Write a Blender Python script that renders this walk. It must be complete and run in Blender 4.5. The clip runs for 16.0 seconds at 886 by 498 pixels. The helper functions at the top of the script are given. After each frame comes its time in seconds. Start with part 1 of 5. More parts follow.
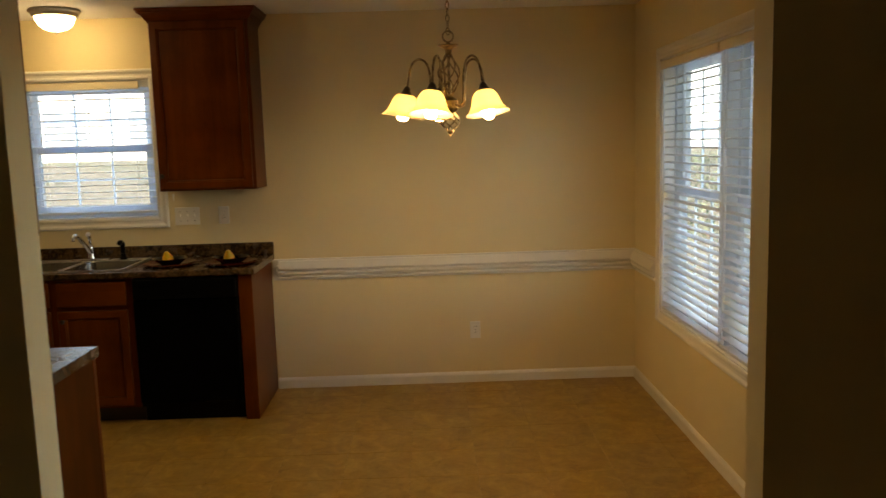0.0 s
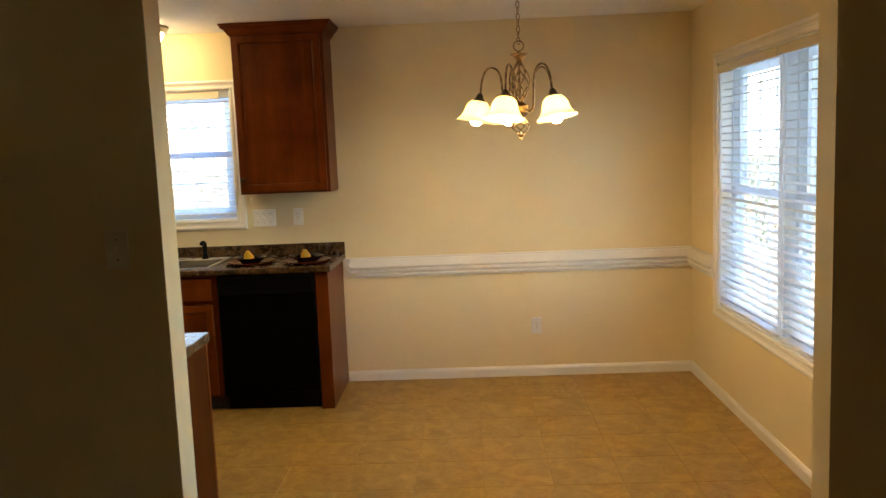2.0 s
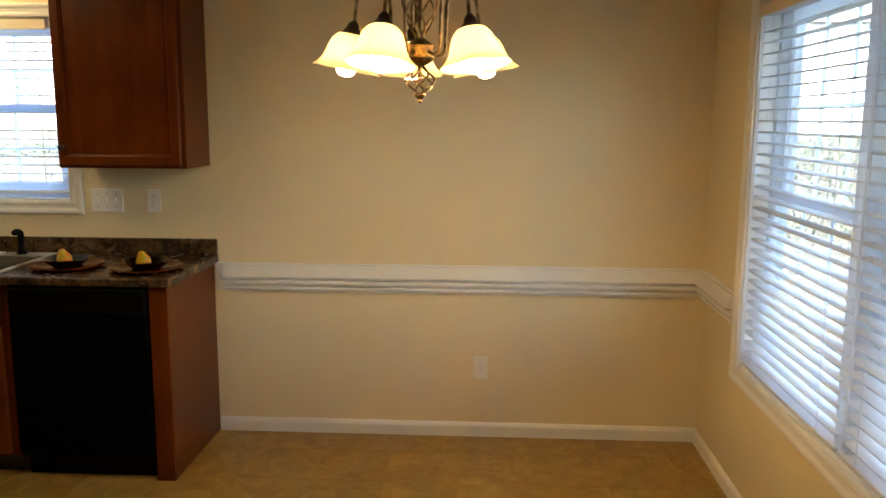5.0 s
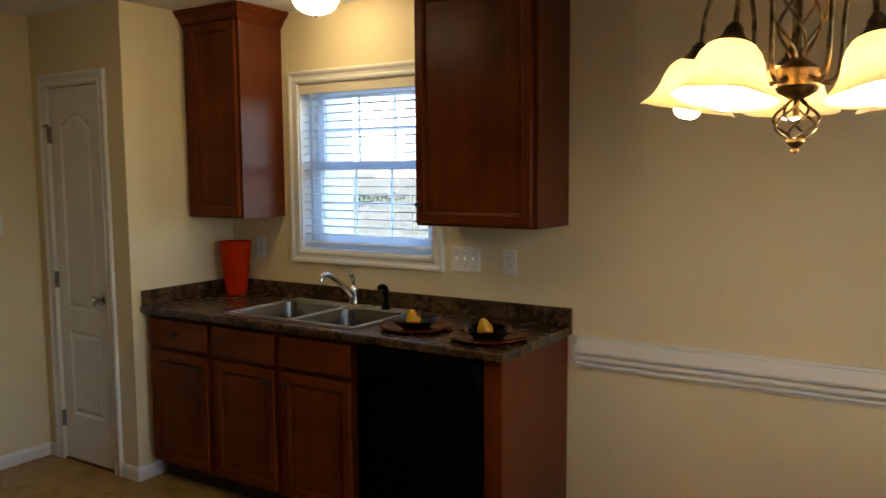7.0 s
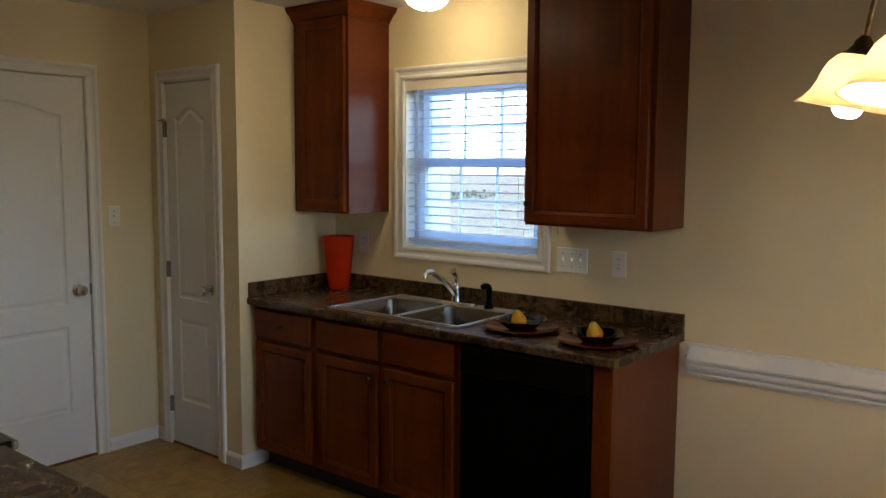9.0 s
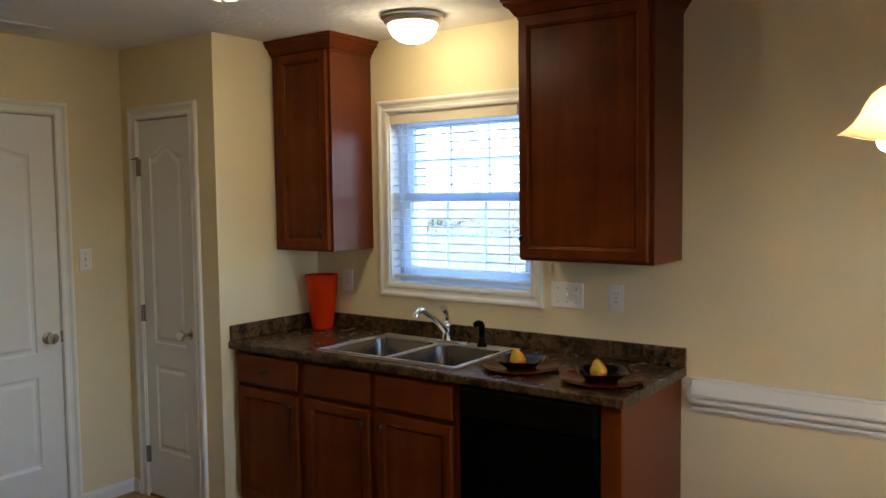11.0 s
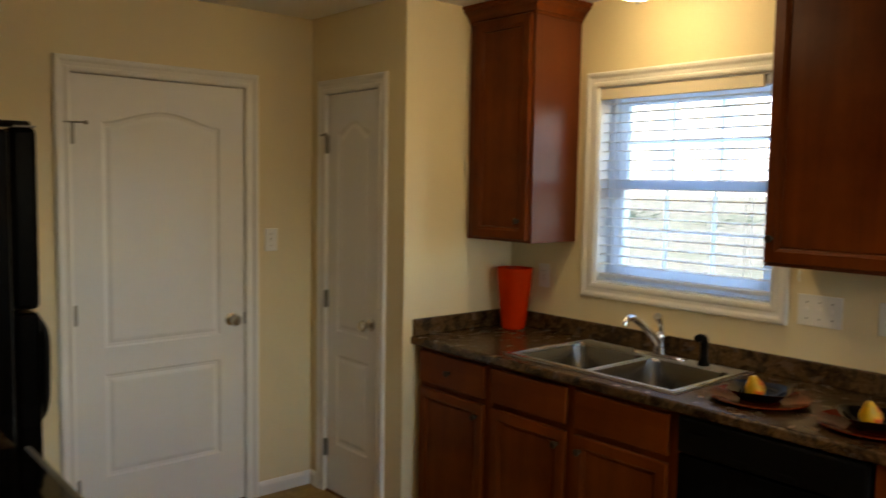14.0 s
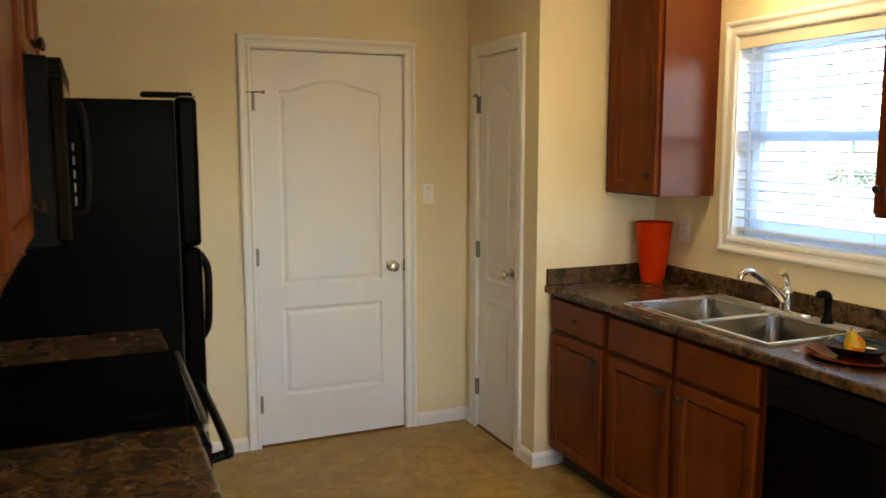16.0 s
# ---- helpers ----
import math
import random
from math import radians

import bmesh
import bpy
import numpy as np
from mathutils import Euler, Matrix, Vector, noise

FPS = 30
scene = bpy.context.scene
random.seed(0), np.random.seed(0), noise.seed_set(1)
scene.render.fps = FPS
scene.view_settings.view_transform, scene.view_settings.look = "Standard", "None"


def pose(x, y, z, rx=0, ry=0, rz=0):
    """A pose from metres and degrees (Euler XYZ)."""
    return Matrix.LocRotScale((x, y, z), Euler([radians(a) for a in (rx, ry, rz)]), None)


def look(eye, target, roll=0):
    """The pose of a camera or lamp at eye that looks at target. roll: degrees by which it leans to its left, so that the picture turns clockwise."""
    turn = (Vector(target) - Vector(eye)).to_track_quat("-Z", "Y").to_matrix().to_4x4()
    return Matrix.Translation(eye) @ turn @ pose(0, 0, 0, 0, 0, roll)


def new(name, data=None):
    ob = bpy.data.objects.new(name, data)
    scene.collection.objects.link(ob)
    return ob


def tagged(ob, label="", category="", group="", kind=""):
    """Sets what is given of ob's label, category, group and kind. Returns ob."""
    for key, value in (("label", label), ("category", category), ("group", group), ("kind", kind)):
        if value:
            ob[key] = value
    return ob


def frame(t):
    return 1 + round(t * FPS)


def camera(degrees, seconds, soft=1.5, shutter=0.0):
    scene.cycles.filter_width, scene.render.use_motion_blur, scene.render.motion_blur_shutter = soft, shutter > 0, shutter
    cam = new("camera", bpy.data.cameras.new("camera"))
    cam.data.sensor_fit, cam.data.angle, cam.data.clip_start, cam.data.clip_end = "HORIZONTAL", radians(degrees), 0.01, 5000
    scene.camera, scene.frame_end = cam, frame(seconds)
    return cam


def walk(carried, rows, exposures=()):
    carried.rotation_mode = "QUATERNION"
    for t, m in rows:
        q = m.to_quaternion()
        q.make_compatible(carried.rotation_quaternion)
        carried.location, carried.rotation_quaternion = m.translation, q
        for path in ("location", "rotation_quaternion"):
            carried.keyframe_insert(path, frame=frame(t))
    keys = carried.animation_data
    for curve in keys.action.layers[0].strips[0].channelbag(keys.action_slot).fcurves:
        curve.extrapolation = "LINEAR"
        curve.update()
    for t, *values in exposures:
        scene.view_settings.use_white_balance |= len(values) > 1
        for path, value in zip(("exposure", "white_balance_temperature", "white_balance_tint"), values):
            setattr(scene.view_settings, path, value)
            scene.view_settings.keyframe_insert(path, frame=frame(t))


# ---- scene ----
cam = camera(57.6, 16.0, 1.4, 0.3)
PATH = [
    (0, (0.229, 0.481, 1.595), (0.263, 2.464, 1.336), -1.7),
    (0.5, (0.118, 0.284, 1.591), (0.071, 2.266, 1.324), -1.4),
    (1, (0.025, 0.066, 1.589), (-0.086, 2.052, 1.377), -1.1),
    (1.5, (0.016, 0.063, 1.605), (-0.097, 2.051, 1.411), -0.9),
    (2, (0.073, 0.227, 1.586), (0.007, 2.211, 1.345), -2.3),
    (2.5, (0.189, 0.475, 1.614), (0.141, 2.46, 1.374), -1.1),
    (3, (0.27, 0.683, 1.568), (0.347, 2.652, 1.225), -1.6),
    (3.2, (0.291, 0.8, 1.551), (0.414, 2.768, 1.219), -1.3),
    (5.3, (0.546, 1.996, 1.594), (0.351, 3.962, 1.284), -0.0),
    (5.5, (0.531, 2.075, 1.601), (0.256, 4.035, 1.314), -0.5),
    (6, (0.527, 2.258, 1.596), (-0.072, 4.149, 1.348), -0.6),
    (6.5, (0.593, 2.431, 1.61), (-0.344, 4.185, 1.4), 1.9),
    (7, (0.618, 2.503, 1.6), (-0.456, 4.178, 1.404), -0.4),
    (7.5, (0.543, 2.556, 1.619), (-0.662, 4.141, 1.431), 0.4),
    (8, (0.515, 2.561, 1.618), (-0.704, 4.134, 1.425), 0.7),
    (8.2, (0.52, 2.564, 1.62), (-0.755, 4.092, 1.417), 0.5),
    (10.3, (0.486, 2.345, 1.569), (-0.675, 3.964, 1.391), -0.2),
    (10.5, (0.48, 2.356, 1.623), (-0.677, 3.979, 1.457), -0.3),
    (11, (0.335, 2.497, 1.633), (-0.838, 4.111, 1.5), -0.7),
    (11.5, (0.109, 2.52, 1.621), (-1.0, 4.182, 1.534), 1.6),
    (12, (-0.047, 2.596, 1.613), (-0.988, 4.357, 1.512), -1.1),
    (12.5, (-0.174, 2.608, 1.662), (-1.077, 4.393, 1.662), -0.6),
    (13, (-0.225, 2.606, 1.667), (-1.147, 4.381, 1.632), 0.2),
    (13.5, (-0.152, 2.696, 1.655), (-1.284, 4.341, 1.548), 0.0),
    (14, (-0.044, 2.823, 1.616), (-1.553, 4.126, 1.453), 1.0),
    (14.5, (0.098, 2.823, 1.604), (-1.589, 3.868, 1.359), -0.5),
    (15, (0.262, 2.75, 1.588), (-1.505, 3.647, 1.316), 0.3),
    (15.5, (0.356, 2.837, 1.58), (-1.448, 3.67, 1.355), -1.3),
    (16, (0.43, 3.124, 1.592), (-1.389, 3.913, 1.333), -0.0),
]
EXPOSURES = [(0.0, 4.04, 8500, 10), (0.5, 4.5, 8600, 10), (1.0, 5.0, 8300, 10), (1.5, 5.12, 7400, 10), (2.5, 5.08, 6900, 10), (3.0, 5.06, 6900, 10), (5.5, 4.55, 6700, 10), (8.0, 4.05, 6000, 10), (10.5, 4.46, 5550, 10), (12.0, 4.76, 5650, 10), (12.5, 4.84, 5650, 10), (13.2, 4.62, 5850, 10), (14.0, 4.42, 6900, 10), (15.0, 4.87, 7200, 10), (15.5, 5.26, 7150, 10), (16.0, 5.30, 6650, 10)]
walk(cam, [(t, look(eye, target, roll)) for t, eye, target, roll in PATH], EXPOSURES)

# ---- light ----
SUN_EL, SUN_AZ = 30.0, 235.0
world = bpy.data.worlds.new("sky")
scene.world = world
world.use_nodes = True
wn = world.node_tree
sky = wn.nodes.new("ShaderNodeTexSky")
sky.sky_type = "NISHITA"
sky.sun_disc = False
sky.sun_elevation = radians(SUN_EL)
sky.sun_rotation = radians(SUN_AZ)
wn.nodes["Background"].inputs["Strength"].default_value = 0.088
wn.links.new(sky.outputs[0], wn.nodes["Background"].inputs["Color"])

sun_data = bpy.data.lights.new("sun", "SUN")
sun_data.energy, sun_data.angle, sun_data.color = 2.4, radians(0.5), (1.0, 0.94, 0.85)
sun = new("sun", sun_data)
a = radians(SUN_AZ)
sun_dir = Vector((math.sin(a) * math.cos(radians(SUN_EL)), math.cos(a) * math.cos(radians(SUN_EL)), math.sin(radians(SUN_EL))))
sun.matrix_basis = look(sun_dir * 40, (0, 0, 0))

BULB = 6.0        # chandelier bulbs
SHADE = 0.016        # chandelier shades, lit from inside
DOME = 1.45          # ceiling lamps' glass


# ---- mesh helpers ----
def link_mesh(name, bm, mats):
    me = bpy.data.meshes.new(name)
    bmesh.ops.recalc_face_normals(bm, faces=bm.faces)
    bm.to_mesh(me)
    bm.free()
    for m in (mats if isinstance(mats, (list, tuple)) else [mats]):
        me.materials.append(m)
    return me


def smooth(me, angle=40):
    me.polygons.foreach_set("use_smooth", [True] * len(me.polygons))
    me.set_sharp_from_angle(angle=radians(angle))
    return me


def part(name, bm, material, parent, label="", soft=False):
    me = link_mesh(name, bm, material)
    if soft:
        smooth(me)
    ob = new(name, me)
    ob.parent = parent
    return tagged(ob, label)


def shared(name, me, parent, m):
    ob = new(name, me)
    ob.parent = parent
    ob.matrix_basis = m
    return ob


def thing(name, m, label, category="", group="", kind=""):
    ob = new(name)
    ob.empty_display_size = 0.1
    ob.matrix_basis = m
    return tagged(ob, label, category, group, kind)


def single(name, bm, material, label, category="", group="", kind="", m=None, soft=False):
    me = link_mesh(name, bm, material)
    if soft:
        smooth(me)
    ob = new(name, me)
    if m is not None:
        ob.matrix_basis = m
    return tagged(ob, label, category, group, kind)


def box(bm, x0, x1, y0, y1, z0, z1, bev=0.0, pick=None, seg=2):
    vs = [bm.verts.new(p) for p in ((x0, y0, z0), (x1, y0, z0), (x1, y1, z0), (x0, y1, z0),
                                    (x0, y0, z1), (x1, y0, z1), (x1, y1, z1), (x0, y1, z1))]
    fs = [bm.faces.new([vs[i] for i in q]) for q in ((3, 2, 1, 0), (4, 5, 6, 7), (0, 1, 5, 4), (1, 2, 6, 5), (2, 3, 7, 6), (3, 0, 4, 7))]
    if bev:
        es = {e for f in fs for e in f.edges}
        if pick:
            es = {e for e in es if all(pick(v.co) for v in e.verts)}
        if es:
            bmesh.ops.bevel(bm, geom=list(es), offset=bev, segments=seg, profile=0.5, affect="EDGES")
    return bm


def nb():
    return bmesh.new()


def boxes(rows, bev=0.0):
    bm = nb()
    for r in rows:
        box(bm, *r, bev=bev)
    return bm


def lathe(profile, seg=32, bm=None, m=None, cap=True):
    bm = bm or nb()
    m = m or Matrix()
    rings = []
    for r, z in profile:
        if r < 1e-5:
            rings.append([bm.verts.new(m @ Vector((0, 0, z)))])
        else:
            rings.append([bm.verts.new(m @ Vector((r * math.cos(2 * math.pi * i / seg), r * math.sin(2 * math.pi * i / seg), z))) for i in range(seg)])
    for a_, b_ in zip(rings, rings[1:]):
        for i in range(seg):
            j = (i + 1) % seg
            q = [a_[i % len(a_)], a_[j % len(a_)], b_[j % len(b_)], b_[i % len(b_)]]
            q = list(dict.fromkeys(q))
            if len(q) > 2:
                bm.faces.new(q)
    if cap:
        for r in (rings[0], rings[-1]):
            if len(r) > 2:
                bm.faces.new(r)
    return bm


def tube(pts, radius, seg=8, bm=None):
    bm = bm or nb()
    pts = [Vector(p) for p in pts]
    rings, up = [], None
    for i, p in enumerate(pts):
        d = (pts[min(i + 1, len(pts) - 1)] - pts[max(i - 1, 0)]).normalized()
        if up is None:
            up = Vector((0, 0, 1)) if abs(d.z) < 0.9 else Vector((1, 0, 0))
        side = d.cross(up).normalized()
        up = side.cross(d).normalized()
        r = radius(i / (len(pts) - 1)) if callable(radius) else radius
        rings.append([bm.verts.new(p + r * (side * math.cos(2 * math.pi * k / seg) + up * math.sin(2 * math.pi * k / seg))) for k in range(seg)])
    for a_, b_ in zip(rings, rings[1:]):
        for k in range(seg):
            bm.faces.new((a_[k], a_[(k + 1) % seg], b_[(k + 1) % seg], b_[k]))
    bm.faces.new(rings[0][::-1])
    bm.faces.new(rings[-1])
    return bm


def spline(pts, n=6):
    """A smooth line through the points."""
    p = [Vector(q) for q in pts]
    p = [2 * p[0] - p[1]] + p + [2 * p[-1] - p[-2]]
    out = []
    for i in range(1, len(p) - 2):
        for k in range(n):
            t = k / n
            out.append(0.5 * (2 * p[i] + (p[i + 1] - p[i - 1]) * t + (2 * p[i - 1] - 5 * p[i] + 4 * p[i + 1] - p[i + 2]) * t * t
                              + (3 * p[i] - p[i - 1] - 3 * p[i + 1] + p[i + 2]) * t ** 3))
    return out + [p[-2]]


def mould(profile, loop, closed, bm=None):
    """Sweeps a profile of (offset, depth) round the loop(offset, depth) of corner points; the corners come out mitred."""
    bm = bm or nb()
    rings = [[bm.verts.new(p) for p in loop(o, d)] for o, d in profile]
    n = len(rings[0])
    for a_, b_ in zip(rings, rings[1:] + ([rings[0]] if closed == "both" else [])):
        for i in range(n if closed else n - 1):
            j = (i + 1) % n
            bm.faces.new((a_[i], a_[j], b_[j], b_[i]))
    if not closed:
        for i in (0, n - 1):
            bm.faces.new([r[i] for r in rings])
    return bm


def run(profile, p0, p1, out):
    """A straight moulding from p0 to p1 on a wall whose normal is out; profile of (depth, z)."""
    bm = nb()
    p0, p1, out = Vector(p0), Vector(p1), Vector(out)
    rings = [[bm.verts.new(p + out * d + Vector((0, 0, z))) for d, z in profile] for p in (p0, p1)]
    n = len(profile)
    for i in range(n):
        j = (i + 1) % n
        bm.faces.new((rings[0][i], rings[0][j], rings[1][j], rings[1][i]))
    bm.faces.new(rings[0])
    bm.faces.new(rings[1][::-1])
    return bm


# ---- materials ----
def mat(name, color, rough=0.5, metal=0.0, spec=0.5):
    m = bpy.data.materials.new(name)
    m.use_nodes = True
    n = m.node_tree.nodes["Principled BSDF"]
    n.inputs["Base Color"].default_value = (*color, 1)
    n.inputs["Roughness"].default_value = rough
    n.inputs["Metallic"].default_value = metal
    n.inputs["Specular IOR Level"].default_value = spec
    return m


class Nodes:
    def __init__(self, m):
        self.t = m.node_tree
        self.b = self.t.nodes["Principled BSDF"]

    def add(self, kind, **kw):
        n = self.t.nodes.new("ShaderNode" + kind)
        for k, v in kw.items():
            n.inputs[k.replace("_", " ")].default_value = v
        return n

    def link(self, a_, b_):
        self.t.links.new(a_, b_)

    def coords(self, scale=(1, 1, 1), rot=(0, 0, 0)):
        c = self.add("TexCoord")
        mp = self.add("Mapping", Scale=scale, Rotation=rot)
        self.link(c.outputs["Object"], mp.inputs["Vector"])
        return mp.outputs[0]

    def noise(self, vec, scale, detail=4.0, rough=0.55, dist=0.0):
        n = self.add("TexNoise", Scale=scale, Detail=detail, Roughness=rough, Distortion=dist)
        self.link(vec, n.inputs["Vector"])
        return n.outputs["Fac"]

    def ramp(self, fac, stops):
        r = self.t.nodes.new("ShaderNodeValToRGB")
        el = r.color_ramp.elements
        while len(el) < len(stops):
            el.new(0.5)
        for e, (p, c) in zip(el, stops):
            e.position, e.color = p, (*c, 1) if len(c) == 3 else c
        self.link(fac, r.inputs[0])
        return r.outputs[0]

    def mix(self, fac, a_, b_, blend="MIX"):
        n = self.t.nodes.new("ShaderNodeMix")
        n.data_type, n.blend_type = "RGBA", blend
        for i, v in ((0, fac), (6, a_), (7, b_)):
            if isinstance(v, bpy.types.NodeSocket):
                self.link(v, n.inputs[i])
            else:
                n.inputs[i].default_value = v if i == 0 else (*v, 1)
        return n.outputs[2]

    def color(self, sock):
        self.link(sock, self.b.inputs["Base Color"])

    def rough(self, fac, lo, hi):
        r = self.add("MapRange")
        r.inputs["To Min"].default_value, r.inputs["To Max"].default_value = lo, hi
        self.link(fac, r.inputs["Value"])
        self.link(r.outputs[0], self.b.inputs["Roughness"])

    def bump(self, fac, strength, dist):
        n = self.add("Bump", Strength=strength, Distance=dist)
        self.link(fac, n.inputs["Height"])
        self.link(n.outputs[0], self.b.inputs["Normal"])


def paint(name, color, vary=0.05, rough=0.55, grain=220, bump=0.12, dirt=None):
    m = mat(name, color, rough)
    k = Nodes(m)
    v = k.coords()
    big = k.noise(v, 1.3, 3)
    lo = tuple(c * (1 - vary) for c in color)
    hi = tuple(min(1, c * (1 + vary)) for c in color)
    col = k.ramp(big, [(0.3, lo), (0.7, hi)])
    if dirt:
        col = k.mix(k.ramp(k.noise(v, 7, 6, 0.7), [(0.58, (0, 0, 0)), (0.8, (0.35, 0.35, 0.35))]), col, dirt)
    k.color(col)
    k.bump(k.noise(v, grain, 2), bump, 0.002)
    k.rough(k.noise(v, 4, 3), rough - 0.08, rough + 0.08)
    return m


WALL = paint("cream wall paint", (0.76, 0.645, 0.405), 0.03, 0.6, 160, 0.16)
TRIM = paint("white trim paint", (0.78, 0.76, 0.72), 0.03, 0.35, 60, 0.03)
DOORPAINT = paint("white door paint", (0.76, 0.75, 0.73), 0.02, 0.4, 90, 0.06)
PLASTIC = paint("ivory plastic plate", (0.80, 0.78, 0.73), 0.02, 0.35, 60, 0.0)
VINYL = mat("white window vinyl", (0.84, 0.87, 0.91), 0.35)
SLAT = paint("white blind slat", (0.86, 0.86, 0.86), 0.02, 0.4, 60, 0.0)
for m_, part_ in ((VINYL, 0.55), (SLAT, 0.30)):      # translucent plastic: sashes and slats glow with daylight, standing in for window glare
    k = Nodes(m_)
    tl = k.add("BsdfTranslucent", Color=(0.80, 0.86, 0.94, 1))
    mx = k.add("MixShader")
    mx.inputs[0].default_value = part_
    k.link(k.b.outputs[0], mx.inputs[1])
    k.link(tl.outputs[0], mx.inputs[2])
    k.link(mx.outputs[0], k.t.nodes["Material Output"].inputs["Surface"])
REVEAL = paint("white window reveal", (0.88, 0.90, 0.92), 0.02, 0.4, 60, 0.02)
VALANCE = paint("cream blind valance", (0.78, 0.70, 0.55), 0.02, 0.45, 60, 0.0)
# unseen floor; its tan warms the light bounced onto the partition
CARPET = paint("unseen tan carpet", (0.42, 0.30, 0.165), 0.1, 0.95, 300, 0.6)

CEIL = mat("white textured ceiling", (0.78, 0.77, 0.75), 0.9)
k = Nodes(CEIL)
v = k.coords()
k.color(k.ramp(k.noise(v, 2.0, 4), [(0.3, (0.82, 0.82, 0.82)), (0.7, (0.89, 0.89, 0.89))]))
sp = k.ramp(k.noise(v, 9, 3, 0.5, 1.2), [(0.50, (0, 0, 0)), (0.60, (1, 1, 1))])
k.bump(k.mix(0.25, sp, k.noise(v, 60, 3)), 0.38, 0.006)

FLOOR = mat("beige stone-look vinyl tile", (0.4, 0.28, 0.14), 0.38)
k = Nodes(FLOOR)
v = k.coords()
oi = k.add("ObjectInfo")
vo = k.add("VectorMath")
vo.operation = "ADD"
vm = k.add("VectorMath")
vm.operation = "SCALE"
cx = k.add("CombineXYZ")
k.link(oi.outputs["Random"], cx.inputs[0])
k.link(oi.outputs["Random"], cx.inputs[1])
k.link(cx.outputs[0], vm.inputs[0])
vm.inputs["Scale"].default_value = 37.0
k.link(v, vo.inputs[0])
k.link(vm.outputs[0], vo.inputs[1])
v = vo.outputs[0]
c1 = k.ramp(k.noise(v, 8, 7, 0.68, 1.0), [(0.32, (0.205, 0.108, 0.018)), (0.5, (0.350, 0.210, 0.045)), (0.68, (0.51, 0.330, 0.090))])
c2 = k.ramp(k.noise(v, 38, 4, 0.6), [(0.30, (0.255, 0.148, 0.028)), (0.70, (0.42, 0.265, 0.070))])
c3 = k.mix(0.4, c1, c2)
k.color(k.mix(oi.outputs["Random"], c3, k.mix(0.9, c3, (0.93, 0.92, 0.90), "MULTIPLY")))
k.rough(k.noise(v, 12, 4), 0.28, 0.5)
k.bump(k.noise(v, 30, 3), 0.05, 0.002)
GROUT = paint("tan floor joint", (0.27, 0.175, 0.056), 0.12, 0.8, 120, 0.3)


def wood(name, dark, mid, light, rough=0.34, grain_axis=2, spec=0.14):
    m = mat(name, mid, rough)
    k = Nodes(m)
    s = [15, 15, 15]
    s[grain_axis] = 1.1
    v = k.coords(tuple(s))
    g = k.noise(v, 1.0, 7, 0.62, 0.9)
    v2 = k.coords()
    blot = k.noise(v2, 4.5, 4, 0.55)
    a_ = k.ramp(g, [(0.25, dark), (0.5, mid), (0.78, light)])
    b_ = k.ramp(blot, [(0.3, dark), (0.7, light)])
    k.color(k.mix(0.5, a_, b_))
    k.rough(blot, rough - 0.04, rough + 0.06)
    k.b.inputs["Specular IOR Level"].default_value = spec
    return m


CHERRY = wood("cherry stained wood", (0.062, 0.0110, 0.0018), (0.128, 0.0262, 0.0040), (0.205, 0.0465, 0.0074), 0.30, 2, 0.12)
CHERRY_H = wood("cherry stained wood, level grain", (0.062, 0.0110, 0.0018), (0.128, 0.0262, 0.0040), (0.205, 0.0465, 0.0074), 0.30, 0, 0.12)
CHERRY_SIDE = wood("cherry veneer end panel", (0.086, 0.0175, 0.0036), (0.114, 0.0240, 0.0050), (0.146, 0.0320, 0.0070), 0.34, 2, 0.26)
# matt, darker copy of CHERRY_SIDE; shade beside the opening put in its colour
CHERRY_SHADED = wood("matt cherry veneer, darkened for shade", (0.046, 0.0105, 0.0010), (0.072, 0.0170, 0.0016), (0.102, 0.0250, 0.0026), 0.45, 2, 0.04)
SILLWOOD = wood("brown threshold wood", (0.11, 0.045, 0.012), (0.17, 0.072, 0.020), (0.24, 0.11, 0.034), 0.5, 0)
KICK = paint("dark toe kick", (0.03, 0.014, 0.008), 0.2, 0.6)

LAMINATE = mat("brown granite-look laminate", (0.1, 0.06, 0.04), 0.3)
k = Nodes(LAMINATE)
v = k.coords()
p1 = k.ramp(k.noise(v, 13, 7, 0.70, 1.0), [(0.34, (0.010, 0.006, 0.0035)), (0.46, (0.036, 0.019, 0.009)), (0.55, (0.150, 0.083, 0.034)), (0.64, (0.072, 0.036, 0.015)), (0.76, (0.016, 0.009, 0.005))])
p2 = k.ramp(k.noise(v, 62, 5, 0.75), [(0.40, (0.006, 0.004, 0.003)), (0.5, (0.050, 0.030, 0.017)), (0.64, (0.125, 0.085, 0.056))])
k.color(k.mix(0.36, p1, p2))
k.rough(k.noise(v, 20, 4), 0.20, 0.32)
k.b.inputs["Specular IOR Level"].default_value = 0.36
k.bump(k.noise(v, 150, 2), 0.05, 0.001)

STEEL = mat("brushed stainless steel", (0.80, 0.80, 0.79), 0.36, 1.0)
k = Nodes(STEEL)
g = k.noise(k.coords((4, 160, 160)), 1.0, 3)
k.rough(g, 0.30, 0.44)
k.b.inputs["Anisotropic"].default_value = 0.35
# same steel as the rim, darkened: the bowls' dark reflections put in the colour
BOWLSTEEL = mat("darkened stainless steel bowl", (0.27, 0.262, 0.25), 0.24, 1.0)
CHROME = mat("chrome", (0.75, 0.75, 0.76), 0.09, 1.0)
NICKEL = mat("satin nickel", (0.52, 0.48, 0.42), 0.27, 1.0)
PEWTER = mat("brushed pewter lamp rim", (0.60, 0.58, 0.55), 0.38, 1.0)
HINGE = mat("dull steel hinge", (0.26, 0.245, 0.22), 0.48, 1.0)
